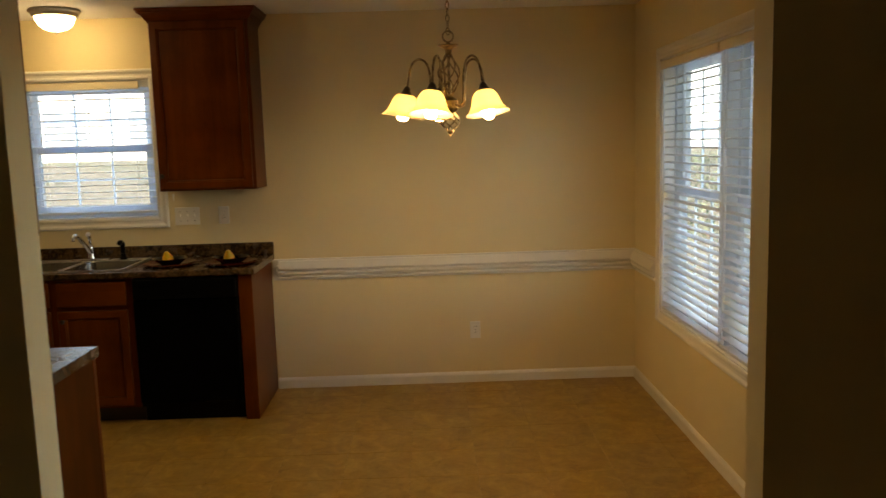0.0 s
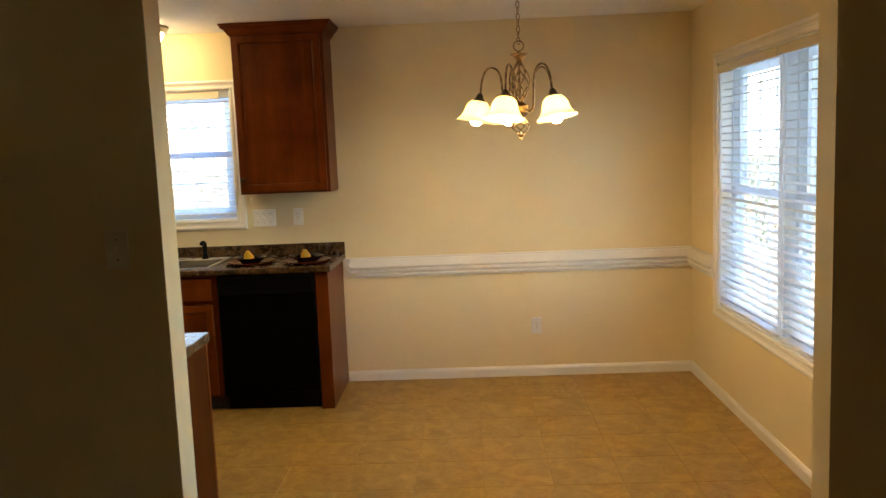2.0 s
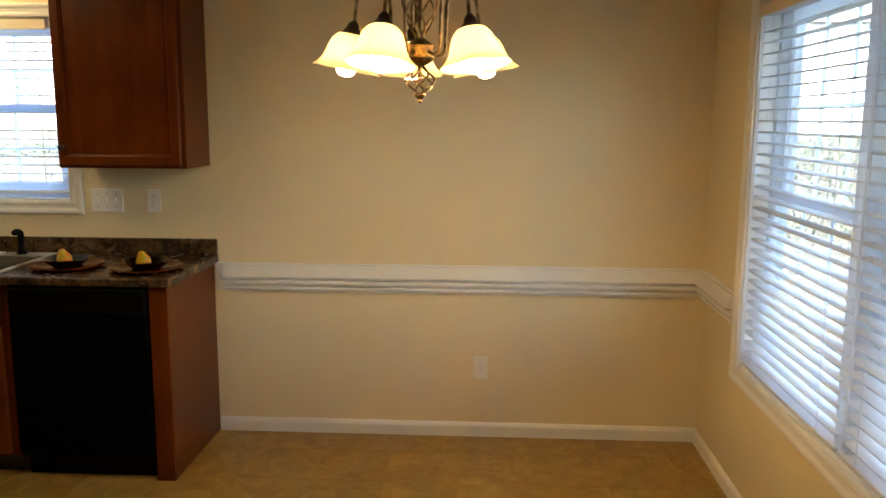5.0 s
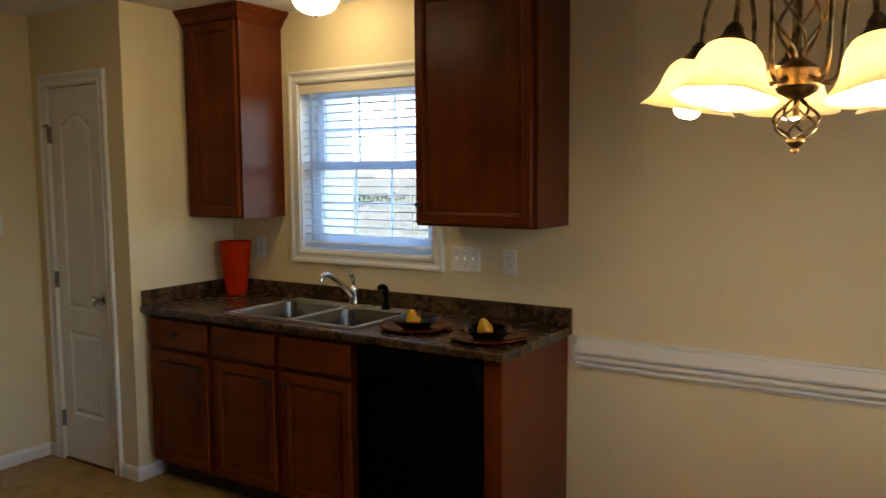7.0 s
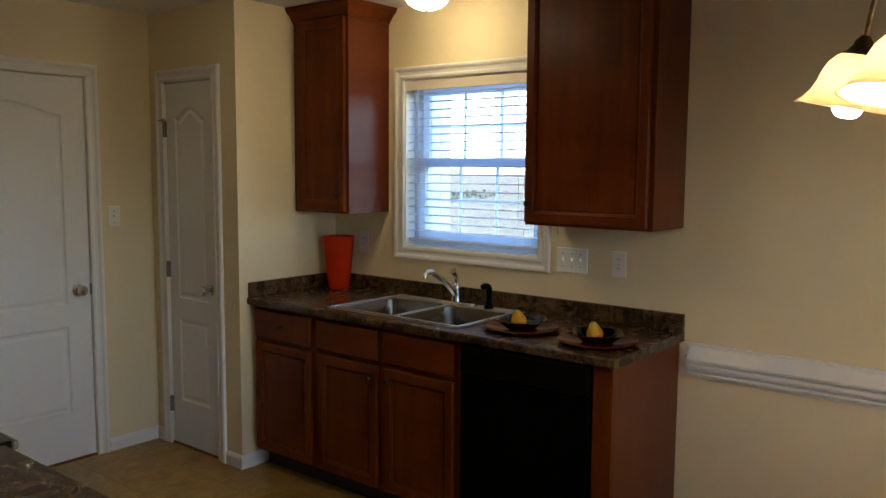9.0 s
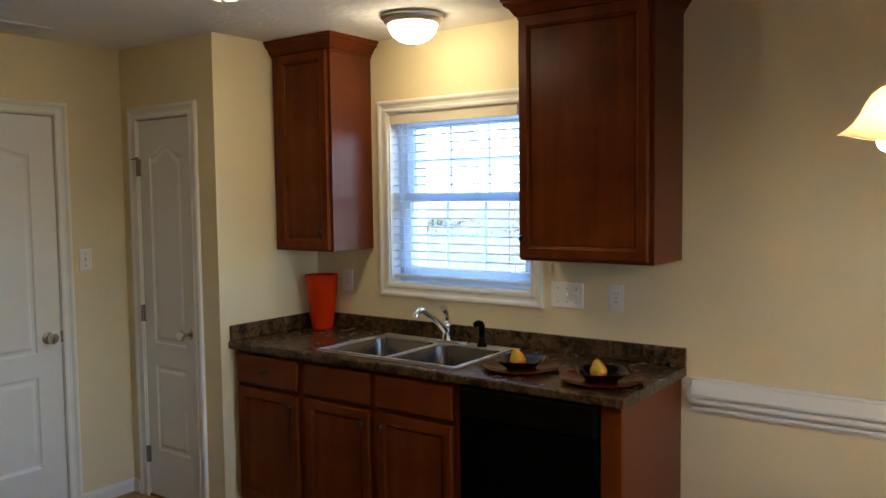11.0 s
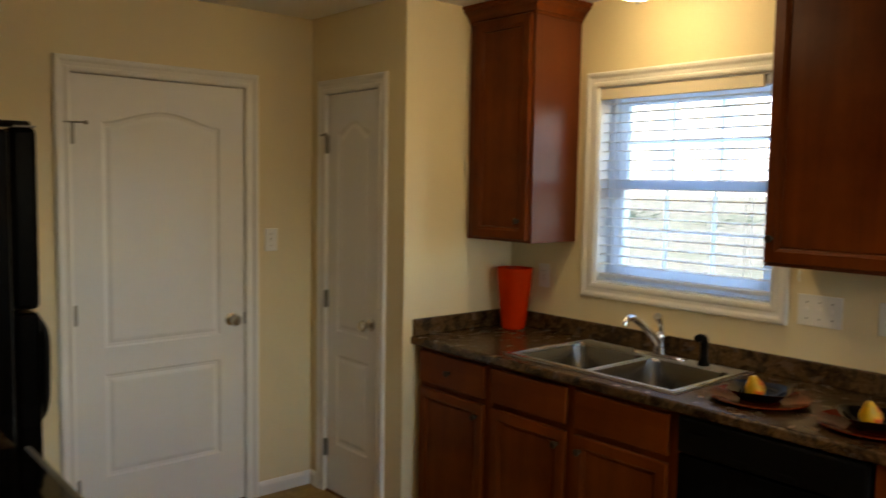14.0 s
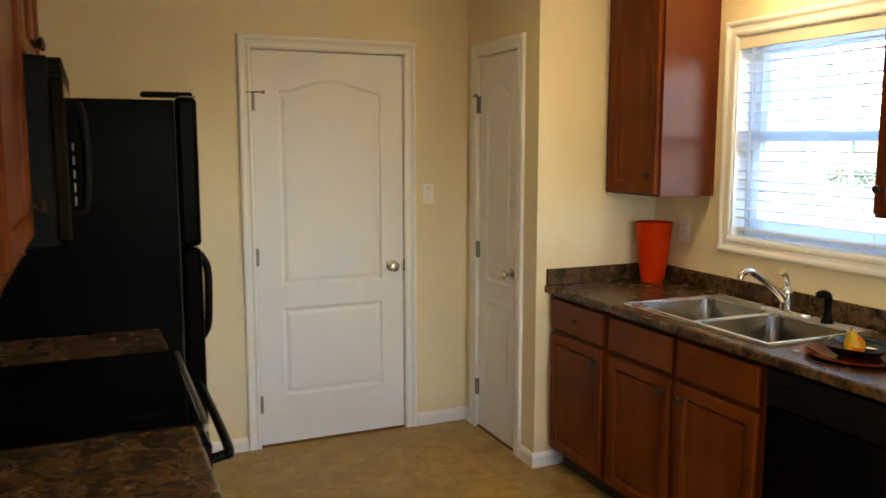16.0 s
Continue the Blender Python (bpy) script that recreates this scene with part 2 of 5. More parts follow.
BRONZE = mat("dark bronze", (0.055, 0.038, 0.026), 0.4, 0.8)
BRASS = mat("antique brass", (0.33, 0.235, 0.115), 0.32, 1.0)
k = Nodes(BRASS)
k.color(k.ramp(k.noise(k.coords(), 45, 4), [(0.35, (0.12, 0.075, 0.035)), (0.65, (0.42, 0.31, 0.16))]))
BLACKGLASS = mat("black glass", (0.003, 0.003, 0.0035), 0.06, 0.0, 0.25)
BLACK = paint("black appliance enamel", (0.0022, 0.0021, 0.0022), 0.15, 0.26, 300, 0.08)
BLACK.node_tree.nodes["Principled BSDF"].inputs["Specular IOR Level"].default_value = 0.022
BLACKPL = paint("black plastic", (0.0030, 0.0029, 0.0030), 0.1, 0.4, 200, 0.05)
RING = mat("faint grey burner print", (0.0042, 0.0042, 0.0046), 0.07, 0.0, 0.25)
BLACKPL.node_tree.nodes["Principled BSDF"].inputs["Specular IOR Level"].default_value = 0.08
MARK = mat("pale grey print", (0.45, 0.45, 0.47), 0.5)
GASKET = mat("dark slot", (0.012, 0.011, 0.010), 0.7)
ORANGE = mat("glossy orange glass", (0.60, 0.03, 0.002), 0.22, 0.0, 0.18)
k = Nodes(ORANGE)
k.color(k.ramp(k.noise(k.coords(), 7, 3), [(0.3, (0.50, 0.020, 0.001)), (0.7, (0.62, 0.034, 0.002))]))
CHARGER = mat("lacquered red-brown charger", (0.10, 0.018, 0.008), 0.12, 0.0, 0.16)
k = Nodes(CHARGER)
k.color(k.ramp(k.noise(k.coords(), 14, 5), [(0.3, (0.042, 0.006, 0.002)), (0.7, (0.16, 0.014, 0.004))]))
BOWL = mat("black glazed ceramic", (0.004, 0.004, 0.005), 0.10, 0.0, 0.28)
PEAR = mat("yellow pear skin", (0.6, 0.4, 0.05), 0.4)
k = Nodes(PEAR)
v = k.coords()
k.color(k.mix(k.ramp(k.noise(v, 22, 4), [(0.47, (0, 0, 0)), (0.56, (1, 1, 1))]),
              k.ramp(k.noise(v, 9, 3), [(0.38, (0.36, 0.30, 0.012)), (0.56, (0.85, 0.40, 0.006))]), (0.72, 0.13, 0.006)))
STEM = paint("brown stem", (0.07, 0.04, 0.02), 0.2, 0.8)
POT = paint("cream printed paper", (0.39, 0.222, 0.058), 0.10, 0.6, 90, 0.1)
SCROLL = paint("tan scroll print", (0.11, 0.052, 0.014), 0.1, 0.6)
WICKER = mat("brown twig ball", (0.16, 0.08, 0.035), 0.9, 0.0, 0.03)
k = Nodes(WICKER)
v = k.coords((60, 60, 60))
g = k.noise(v, 1.0, 6, 0.7, 2.0)
k.color(k.ramp(g, [(0.3, (0.028, 0.010, 0.0018)), (0.7, (0.135, 0.050, 0.009))]))
k.bump(g, 0.9, 0.006)

STRAWBALL = paint("pale tan split cane", (0.135, 0.056, 0.012), 0.30, 0.8, 40, 0.4)
WHITEBALL = paint("off-white cloth ball", (0.36, 0.32, 0.26), 0.1, 0.9, 60, 0.5)
# mostly translucent so the bars pale out; stands in for window glare
MUNTIN = mat("thin white window grille", (0.86, 0.89, 0.93), 0.4)
k = Nodes(MUNTIN)
tl = k.add("BsdfTranslucent", Color=(0.90, 0.95, 1.0, 1))
mx = k.add("MixShader")
mx.inputs[0].default_value = 0.85
k.link(k.b.outputs[0], mx.inputs[1])
k.link(tl.outputs[0], mx.inputs[2])
k.link(mx.outputs[0], k.t.nodes["Material Output"].inputs["Surface"])
GLASS = mat("window glass", (1, 1, 1), 0.0)
k = Nodes(GLASS)
tr = k.add("BsdfTransparent", Color=(0.93, 0.95, 0.96, 1))
gl = k.add("BsdfGlossy", Roughness=0.02)
mx = k.add("MixShader")
mx.inputs[0].default_value = 0.05
k.link(tr.outputs[0], mx.inputs[1])
k.link(gl.outputs[0], mx.inputs[2])
k.link(mx.outputs[0], k.t.nodes["Material Output"].inputs["Surface"])


def glow(name, color, strength, tint=(0.85, 0.8, 0.7)):
    m = mat(name, tint, 0.35)
    n = m.node_tree.nodes["Principled BSDF"]
    n.inputs["Emission Color"].default_value = (*color, 1)
    n.inputs["Emission Strength"].default_value = strength
    return m


BULBM = glow("lit bulb", (1.0, 0.71, 0.39), BULB)
SHADEM = glow("lit alabaster glass", (1.0, 0.60, 0.20), SHADE, (0.42, 0.37, 0.28))
k = Nodes(SHADEM)
mot = k.ramp(k.noise(k.coords(), 16, 4, 0.6, 0.6), [(0.3, (1.0, 0.56, 0.20)), (0.7, (1.0, 0.74, 0.40))])
k.link(mot, k.b.inputs["Emission Color"])
tl = k.add("BsdfTranslucent", Color=(0.330, 0.272, 0.175, 1))
ad = k.add("AddShader")
k.link(k.b.outputs[0], ad.inputs[0])
k.link(tl.outputs[0], ad.inputs[1])
k.link(ad.outputs[0], k.t.nodes["Material Output"].inputs["Surface"])
DOMEM = glow("lit frosted glass dome", (1.0, 0.76, 0.40), DOME)

GRASS = mat("winter lawn", (0.12, 0.12, 0.05), 0.9)
k = Nodes(GRASS)
v = k.coords()
k.color(k.mix(k.ramp(k.noise(v, 0.35, 5, 0.65), [(0.3, (0, 0, 0)), (0.52, (1, 1, 1))]),
              k.ramp(k.noise(v, 3, 6, 0.7), [(0.35, (0.026, 0.036, 0.017)), (0.65, (0.066, 0.074, 0.038))]),
              k.ramp(k.noise(v, 5, 6, 0.7), [(0.35, (0.040, 0.039, 0.030)), (0.65, (0.092, 0.085, 0.066))])))
k.bump(k.noise(v, 30, 5, 0.7), 0.8, 0.05)
# the far house's shaded front is put into this grey
SIDING = paint("vinyl siding greyed for shade", (0.44, 0.45, 0.46), 0.04, 0.6, 40, 0.05)
SIDING_W = paint("white vinyl clapboard", (0.74, 0.74, 0.73), 0.04, 0.6, 40, 0.05)
# bluish tone of the shaded wall is put into the siding colour
SIDING2 = paint("vinyl siding in bluish shade tone", (0.42, 0.49, 0.58), 0.06, 0.6, 40, 0.05)
ROOF = paint("grey shingle", (0.10, 0.095, 0.09), 0.3, 0.9, 14, 0.6)
DARKPANE = mat("bluish window pane", (0.10, 0.15, 0.23), 0.08)
BARK = paint("grey-brown bark", (0.10, 0.075, 0.055), 0.25, 0.9, 25, 0.8)
COVER = paint("pale grey-green ground cover", (0.060, 0.082, 0.045), 0.3, 0.8, 6, 0.0)
LEAF = paint("green leaves", (0.055, 0.085, 0.028), 0.4, 0.6, 6, 0.0)
STRAW = paint("dry brush", (0.36, 0.28, 0.15), 0.35, 0.8, 9, 0.0)

# ---- the room's planes ----
XW, XE, YN, YS, H = -3.690, 1.592, 5.75, 2.675, 2.44      # west, east, north, kitchen side of the partition, ceiling
YP = 2.555                                                # front side of the partition
JL, JR = -0.828, 1.116                                    # the wide opening's jambs
PX, PY = -2.903, 5.059                                    # pantry corner
T = 0.15                                                  # outer wall thickness
NW = (-2.376, -1.518, 1.170, 2.062)                        # north window opening
EW = (3.30, 5.155, 0.568, 2.040)                          # east window opening (y, z)
DW = (3.872, 4.678, 2.060)                                # door in the west wall (y, y, z)
PD = (-3.548, -3.102, 2.052)                              # pantry door (x, x, z)


def setting(name, rows, material, label=""):
    return single(name, boxes(rows), material, label, "", "", "structure")


setting("wall_north", [(XW - T, NW[0], YN, YN + T, 0, H), (NW[1], XE + T, YN, YN + T, 0, H),
                       (NW[0], NW[1], YN, YN + T, 0, NW[2]), (NW[0], NW[1], YN, YN + T, NW[3], H)], WALL, "cream painted wall with a window over the sink")
setting("wall_east", [(XE, XE + T, YP, EW[0], 0, H), (XE, XE + T, EW[1], YN, 0, H),
                      (XE, XE + T, EW[0], EW[1], 0, EW[2]), (XE, XE + T, EW[0], EW[1], EW[3], H)], WALL, "cream painted wall with a wide double window")
setting("wall_west", [(XW - T, XW, -1.6, DW[0] - 0.02, 0, H), (XW - T, XW, DW[1] + 0.02, YN, 0, H),
                      (XW - T, XW, DW[0] - 0.02, DW[1] + 0.02, DW[2] + 0.02, H)], WALL, "cream painted wall with a white door")
setting("wall_pantry_front", [(XW, PD[0] - 0.015, PY, PY + 0.11, 0, H), (PD[1] + 0.015, PX, PY, PY + 0.11, 0, H),
                              (PD[0] - 0.015, PD[1] + 0.015, PY, PY + 0.11, PD[2] + 0.015, H)], WALL, "cream painted pantry wall with a narrow door")
setting("wall_pantry_side", [(PX - 0.11, PX, PY + 0.11, YN, 0, H)], WALL, "cream painted pantry wall beside the counter")
setting("wall_partition", [(XW, JL, YP, YS, 0, H)], WALL, "cream painted wall between front room and kitchen")
setting("wall_stub", [(JR, XE, YP, YS, 0, H)], WALL, "short cream painted wall beside the wide opening")
# unseen walls, set close so kitchen light bounces back onto the partition
setting("wall_unseen_south", [(XW - T, 2.75, -1.75, -1.6, 0, H)], WALL, "cream painted wall")
setting("wall_unseen_east", [(2.6, 2.75, -1.6, YP, 0, H), (XE + T, 2.75, YP, YS, 0, H)], WALL, "cream painted wall")
setting("ceiling", [(XW - T, 2.75, -1.75, YN + T, H, H + 0.12)], CEIL, "white knockdown-textured ceiling")
setting("roof", [(XW - T - 0.25, XE + T + 0.25, -2.0, YN + T + 0.25, H + 0.122, H + 0.24), (XE + T + 0.25, 3.0, -2.0, YS + 0.25, H + 0.122, H + 0.24)], ROOF, "grey shingled roof")
setting("floor_front_room", [(XW - T, 2.75, -1.75, YP, -0.12, -0.006)], CARPET, "unseen tan carpet")
floor = setting("floor", [(XW - T, XE + T, YP, YN + T, -0.12, -0.0025)], GROUT, "beige stone-look vinyl tile floor")
setting("foundation", [(XW - T, XE + T, YN + 0.002, YN + T, -0.5, -0.125), (XE + 0.002, XE + T, YP, YN, -0.5, -0.125)], GROUT)

# baseboards
BASE = [(0, 0), (0.014, 0), (0.014, 0.052), (0.010, 0.062), (0.006, 0.068), (0.004, 0.072), (0, 0.072)]


def baseboard(p0, p1, out):
    single("baseboard", run(BASE, (*p0, 0), (*p1, 0), (*out, 0)), TRIM, "white painted baseboard", "", "", "structure")


baseboard((-0.806, YN), (XE, YN), (0, -1))
baseboard((XE, YN - 0.014), (XE, YS), (-1, 0))
baseboard((XW, DW[1] + 0.070), (XW, PY), (1, 0))
baseboard((XW, 3.42), (XW, DW[0] - 0.070), (1, 0))
baseboard((PD[1] + 0.075, PY), (PX, PY), (0, -1))
baseboard((PX, PY - 0.014), (PX, 5.200), (1, 0))
baseboard((XW, PY), (PD[0] - 0.075, PY), (0, -1))
baseboard((XW, YP), (JL, YP), (0, -1))
baseboard((JL, YP - 0.014), (JL, YS), (1, 0))
baseboard((JR, YP - 0.014), (JR, YS), (-1, 0))
baseboard((JR, YP), (XE, YP), (0, -1))
baseboard((XE, YS), (JR, YS), (0, 1))

# chair rail: a flat backing board with a stepped moulding on it
RAILP = [(0, 0.734), (0.014, 0.734), (0.014, 0.744), (0.026, 0.746), (0.029, 0.752), (0.027, 0.759), (0.014, 0.761), (0.014, 0.769), (0.036, 0.771), (0.042, 0.779),
         (0.041, 0.789), (0.035, 0.794), (0.019, 0.795), (0.019, 0.804), (0.047, 0.806), (0.048, 0.814), (0.038, 0.830), (0.028, 0.846), (0.020, 0.860), (0.012, 0.862), (0.012, 0.874), (0, 0.875)]
BACK = [(0, 0.734), (0.010, 0.734), (0.010, 0.873), (0, 0.875)]
single("chair_rail", run(RAILP, (-0.760, YN, 0), (XE, YN, 0), (0, -1, 0)), TRIM, "white painted chair rail moulding", "chair rail", "", "structure")
single("chair_rail", run(BACK, (-0.803, YN, 0), (-0.760, YN, 0), (0, -1, 0)), TRIM, "white painted chair rail end board", "chair rail", "", "structure")
bm = nb()
tube(spline([(-0.758, YN - 0.020, 0.828), (-0.774, YN - 0.022, 0.824), (-0.781, YN - 0.022, 0.806), (-0.774, YN - 0.022, 0.790), (-0.770, YN - 0.020, 0.776), (-0.758, YN - 0.018, 0.764)], 5), 0.009, 8, bm)
single("chair_rail", bm, TRIM, "curled return at the chair rail's end", "chair rail", "", "structure")
single("chair_rail", run(RAILP, (XE, YN - 0.03, 0), (XE, EW[1] + 0.064, 0), (-1, 0, 0)), TRIM, "white painted chair rail moulding", "chair rail", "", "structure")

# window and door casings
CASE = [(-0.004, 0.0), (-0.004, 0.010), (0.004, 0.013), (0.013, 0.013), (0.018, 0.009), (0.033, 0.011), (0.044, 0.018), (0.054, 0.019), (0.061, 0.014), (0.063, 0.0)]


def sash(parent, name, x0, x1, z0, z1, y, cols, rows, rail=0.042):
    """A sash: a bevelled rail round a pane, with thin muntin bars; y is its middle."""
    d = 0.016
    f = boxes([(x0, x0 + rail, y - d, y + d, z0, z1), (x1 - rail, x1, y - d, y + d, z0, z1),
               (x0 + rail, x1 - rail, y - d, y + d, z0, z0 + rail), (x0 + rail, x1 - rail, y - d, y + d, z1 - rail, z1)])
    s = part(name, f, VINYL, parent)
    p = part("pane", box(nb(), x0 + rail, x1 - rail, y - 0.002, y + 0.002, z0 + rail, z1 - rail), GLASS, s)
    p.visible_shadow = False
    w, h = x1 - x0 - 2 * rail, z1 - z0 - 2 * rail
    for i in range(1, cols):
        x = x0 + rail + w * i / cols
        part("muntin", box(nb(), x - 0.006, x + 0.006, y - 0.005, y + 0.005, z0 + rail, z1 - rail), MUNTIN, s)
    for i in range(1, rows):
        z = z0 + rail + h * i / rows
        part("muntin", box(nb(), x0 + rail, x1 - rail, y - 0.006, y + 0.006, z - 0.006, z + 0.006), MUNTIN, s)


def window(name, m, units, z0, z1, meet, label):
    """Double-hung units side by side in one cased opening; local x along the wall, y outwards, front at 0."""
    w = thing(name, m, label, "window", "", "structure")
    x0, x1 = units[0][0], units[-1][1]
    part("casing", mould(CASE, lambda o, d: [(x0 - o, -d, z0 - o), (x1 + o, -d, z0 - o), (x1 + o, -d, z1 + o), (x0 - o, -d, z1 + o)], True), TRIM, w)
    e = 0.012
    part("jamb", boxes([(x0 - 0.002, x0 + e, 0.001, T - 0.02, z0, z1), (x1 - e, x1 + 0.002, 0.001, T - 0.02, z0, z1),
                        (x0 + e, x1 - e, 0.001, T - 0.02, z1 - e, z1 + 0.002), (x0 + e, x1 - e, 0.001, T - 0.02, z0 - 0.002, z0 + e)]), REVEAL, w)
    for i, (a0, a1) in enumerate(units):
        a0, a1 = a0 + e, a1 - e
        fr = 0.028
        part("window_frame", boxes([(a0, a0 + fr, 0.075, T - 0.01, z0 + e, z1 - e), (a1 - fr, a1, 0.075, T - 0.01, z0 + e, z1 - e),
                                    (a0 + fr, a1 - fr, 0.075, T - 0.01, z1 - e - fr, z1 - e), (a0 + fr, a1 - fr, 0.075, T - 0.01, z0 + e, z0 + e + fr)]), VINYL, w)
        sash(w, "lower_sash", a0 + fr, a1 - fr, z0 + e + fr, meet + 0.02, 0.094, 3, 2)
        sash(w, "upper_sash", a0 + fr, a1 - fr, meet - 0.022, z1 - e - fr, 0.128, 3, 2)
        if i:
            xm = (units[i - 1][1] + units[i][0]) / 2
            part("mullion", box(nb(), units[i - 1][1] - e, units[i][0] + e, 0.02, T, z0 + e, z1 - e), VINYL, w)
    return w


window("window_1", pose(0, YN, 0), [(NW[0], NW[1])], NW[2], NW[3], 1.622, "white double-hung window over the sink, overlooking a lawn")
# the east window: local x runs towards -y
half = (EW[1] - EW[0]) / 2
ymid = (EW[0] + EW[1]) / 2
window("window_2", pose(XE, ymid, 0, 0, 0, -90), [(-half, -0.028), (0.028, half)], EW[2], EW[3], 1.290, "white double window beside the dining corner")


def blind(m, w, z0, z1, pitch, tilt, label, val=0.055, wand=True, short=-0.004):
    """A slatted blind; local x is the width, y the depth (0 at its middle), z the height."""
    b = thing("window_blind", m, label, "window blind", "slatted window blinds")
    part("valance", box(nb(), -w / 2 - 0.004, w / 2 - short, -0.040, -0.028, z1 - val, z1 - 0.004, 0.003), VALANCE, b)
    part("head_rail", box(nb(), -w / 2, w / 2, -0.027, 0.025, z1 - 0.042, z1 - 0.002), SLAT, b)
    bm = nb()
    sec = [(-0.024 + 0.048 * i / 6, 0.003 * (1 - (2 * i / 6 - 1) ** 2)) for i in range(7)]
    top = [[bm.verts.new((s_ * w / 2, y, z + 0.0028)) for y, z in sec] for s_ in (-1, 1)]
    bot = [[bm.verts.new((s_ * w / 2, y, z)) for y, z in sec] for s_ in (-1, 1)]
    for i in range(6):
        bm.faces.new((top[0][i], top[0][i + 1], top[1][i + 1], top[1][i]))
        bm.faces.new((bot[0][i + 1], bot[0][i], bot[1][i], bot[1][i + 1]))
    for i in (0, 6):
        bm.faces.new((top[0][i], top[1][i], bot[1][i], bot[0][i]))
    for s_ in (0, 1):
        bm.faces.new(top[s_] + bot[s_][::-1])
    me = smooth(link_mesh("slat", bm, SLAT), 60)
    zb = z0 + 0.024
    n = int((z1 - 0.06 - zb) / pitch)
    rng = random.Random(int(w * 1000) + int(z1 * 100))
    for i in range(n):
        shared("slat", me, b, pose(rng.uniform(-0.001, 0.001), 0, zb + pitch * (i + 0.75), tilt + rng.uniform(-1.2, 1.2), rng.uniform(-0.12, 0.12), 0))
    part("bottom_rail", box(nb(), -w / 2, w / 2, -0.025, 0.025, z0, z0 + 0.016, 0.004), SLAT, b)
    for x in (-w * 0.36, w * 0.36) if w < 0.95 else (-w * 0.4, 0, w * 0.4):
        for y in (-0.026, 0.026):
            part("ladder_cord", tube([(x, y, z0 + 0.01), (x, y, z1 - 0.04)], 0.0011, 5), SLAT, b)
    if wand:
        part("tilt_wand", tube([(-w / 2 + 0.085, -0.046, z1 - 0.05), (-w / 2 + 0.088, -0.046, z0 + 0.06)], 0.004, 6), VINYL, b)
    return b


blind(pose((NW[0] + NW[1]) / 2, YN + 0.040, 0), NW[1] - NW[0] - 0.034, 1.204, NW[3] - 0.008, 0.0425, 0, "white slatted blind lowered over the sink window, slats open", 0.054, True, 0.060)
for yc in (ymid + half / 2 + 0.002, ymid - half / 2 - 0.002):
    blind(pose(XE + 0.030, yc, 0, 0, 0, -90), half - 0.022, 0.588, EW[3] - 0.014, 0.0425, 4, "white slatted blind lowered in the double window, slats open", 0.05, True)


# ---- doors ----
def panel_leaf(w, h, t, panels):
    """A moulded leaf with sunk panels; front at y=0, facing -y. panels: x0, x1, z0, z1, rise of the arched top."""
    bm = nb()

    def loop(x0, x1, z0, z1, rise, ins, y):
        x0, x1, z0, z1 = x0 + ins, x1 - ins, z0 + ins, z1 - ins
        pts = [(x0, z0), (x1, z0), (x1, z1)]
        if rise:
            n = 18
            pts += [(x1 + (x0 - x1) * i / n, z1 + rise * (0.5 - 0.5 * math.cos(2 * math.pi * i / n)) ** 0.8) for i in range(1, n)]
        pts.append((x0, z1))
        return [bm.verts.new((x, y, z)) for x, z in pts]

    def ring_edges(vs):
        return [bm.edges.new((vs[i], vs[(i + 1) % len(vs)])) for i in range(len(vs))]

    outer = [bm.verts.new(p) for p in ((0, 0, 0), (w, 0, 0), (w, 0, h), (0, 0, h))]
    edges = ring_edges(outer)
    firsts = []
    for p in panels:
        vs = loop(*p, 0, 0)
        firsts.append(vs)
        edges += ring_edges(vs)
    bmesh.ops.triangle_fill(bm, use_beauty=True, edges=edges)
    for p, vs in zip(panels, firsts):
        prev = vs
        for ins, y in ((0.008, 0.007), (0.020, 0.009), (0.034, 0.004), (0.040, 0.003)):
            cur = loop(*p, ins, y)
            for i in range(len(cur)):
                j = (i + 1) % len(cur)
                bm.faces.new((prev[i], prev[j], cur[j], cur[i]))
            prev = cur
        bm.faces.new(prev)
    back = [bm.verts.new(p) for p in ((0, t, 0), (w, t, 0), (w, t, h), (0, t, h))]
    for i in range(4):
        j = (i + 1) % 4
        bm.faces.new((outer[i], outer[j], back[j], back[i]))
    bm.faces.new(back)
    return bm


FRONT = pose(0, 0, 0, 90, 0, 0)      # turns a lathe's axis to face -y
KNOB = [(0.0, 0.0), (0.031, 0.0), (0.031, 0.006), (0.022, 0.011), (0.012, 0.014), (0.011, 0.030), (0.018, 0.037), (0.027, 0.046), (0.028, 0.055), (0.022, 0.064), (0.008, 0.067), (0.0, 0.067)]


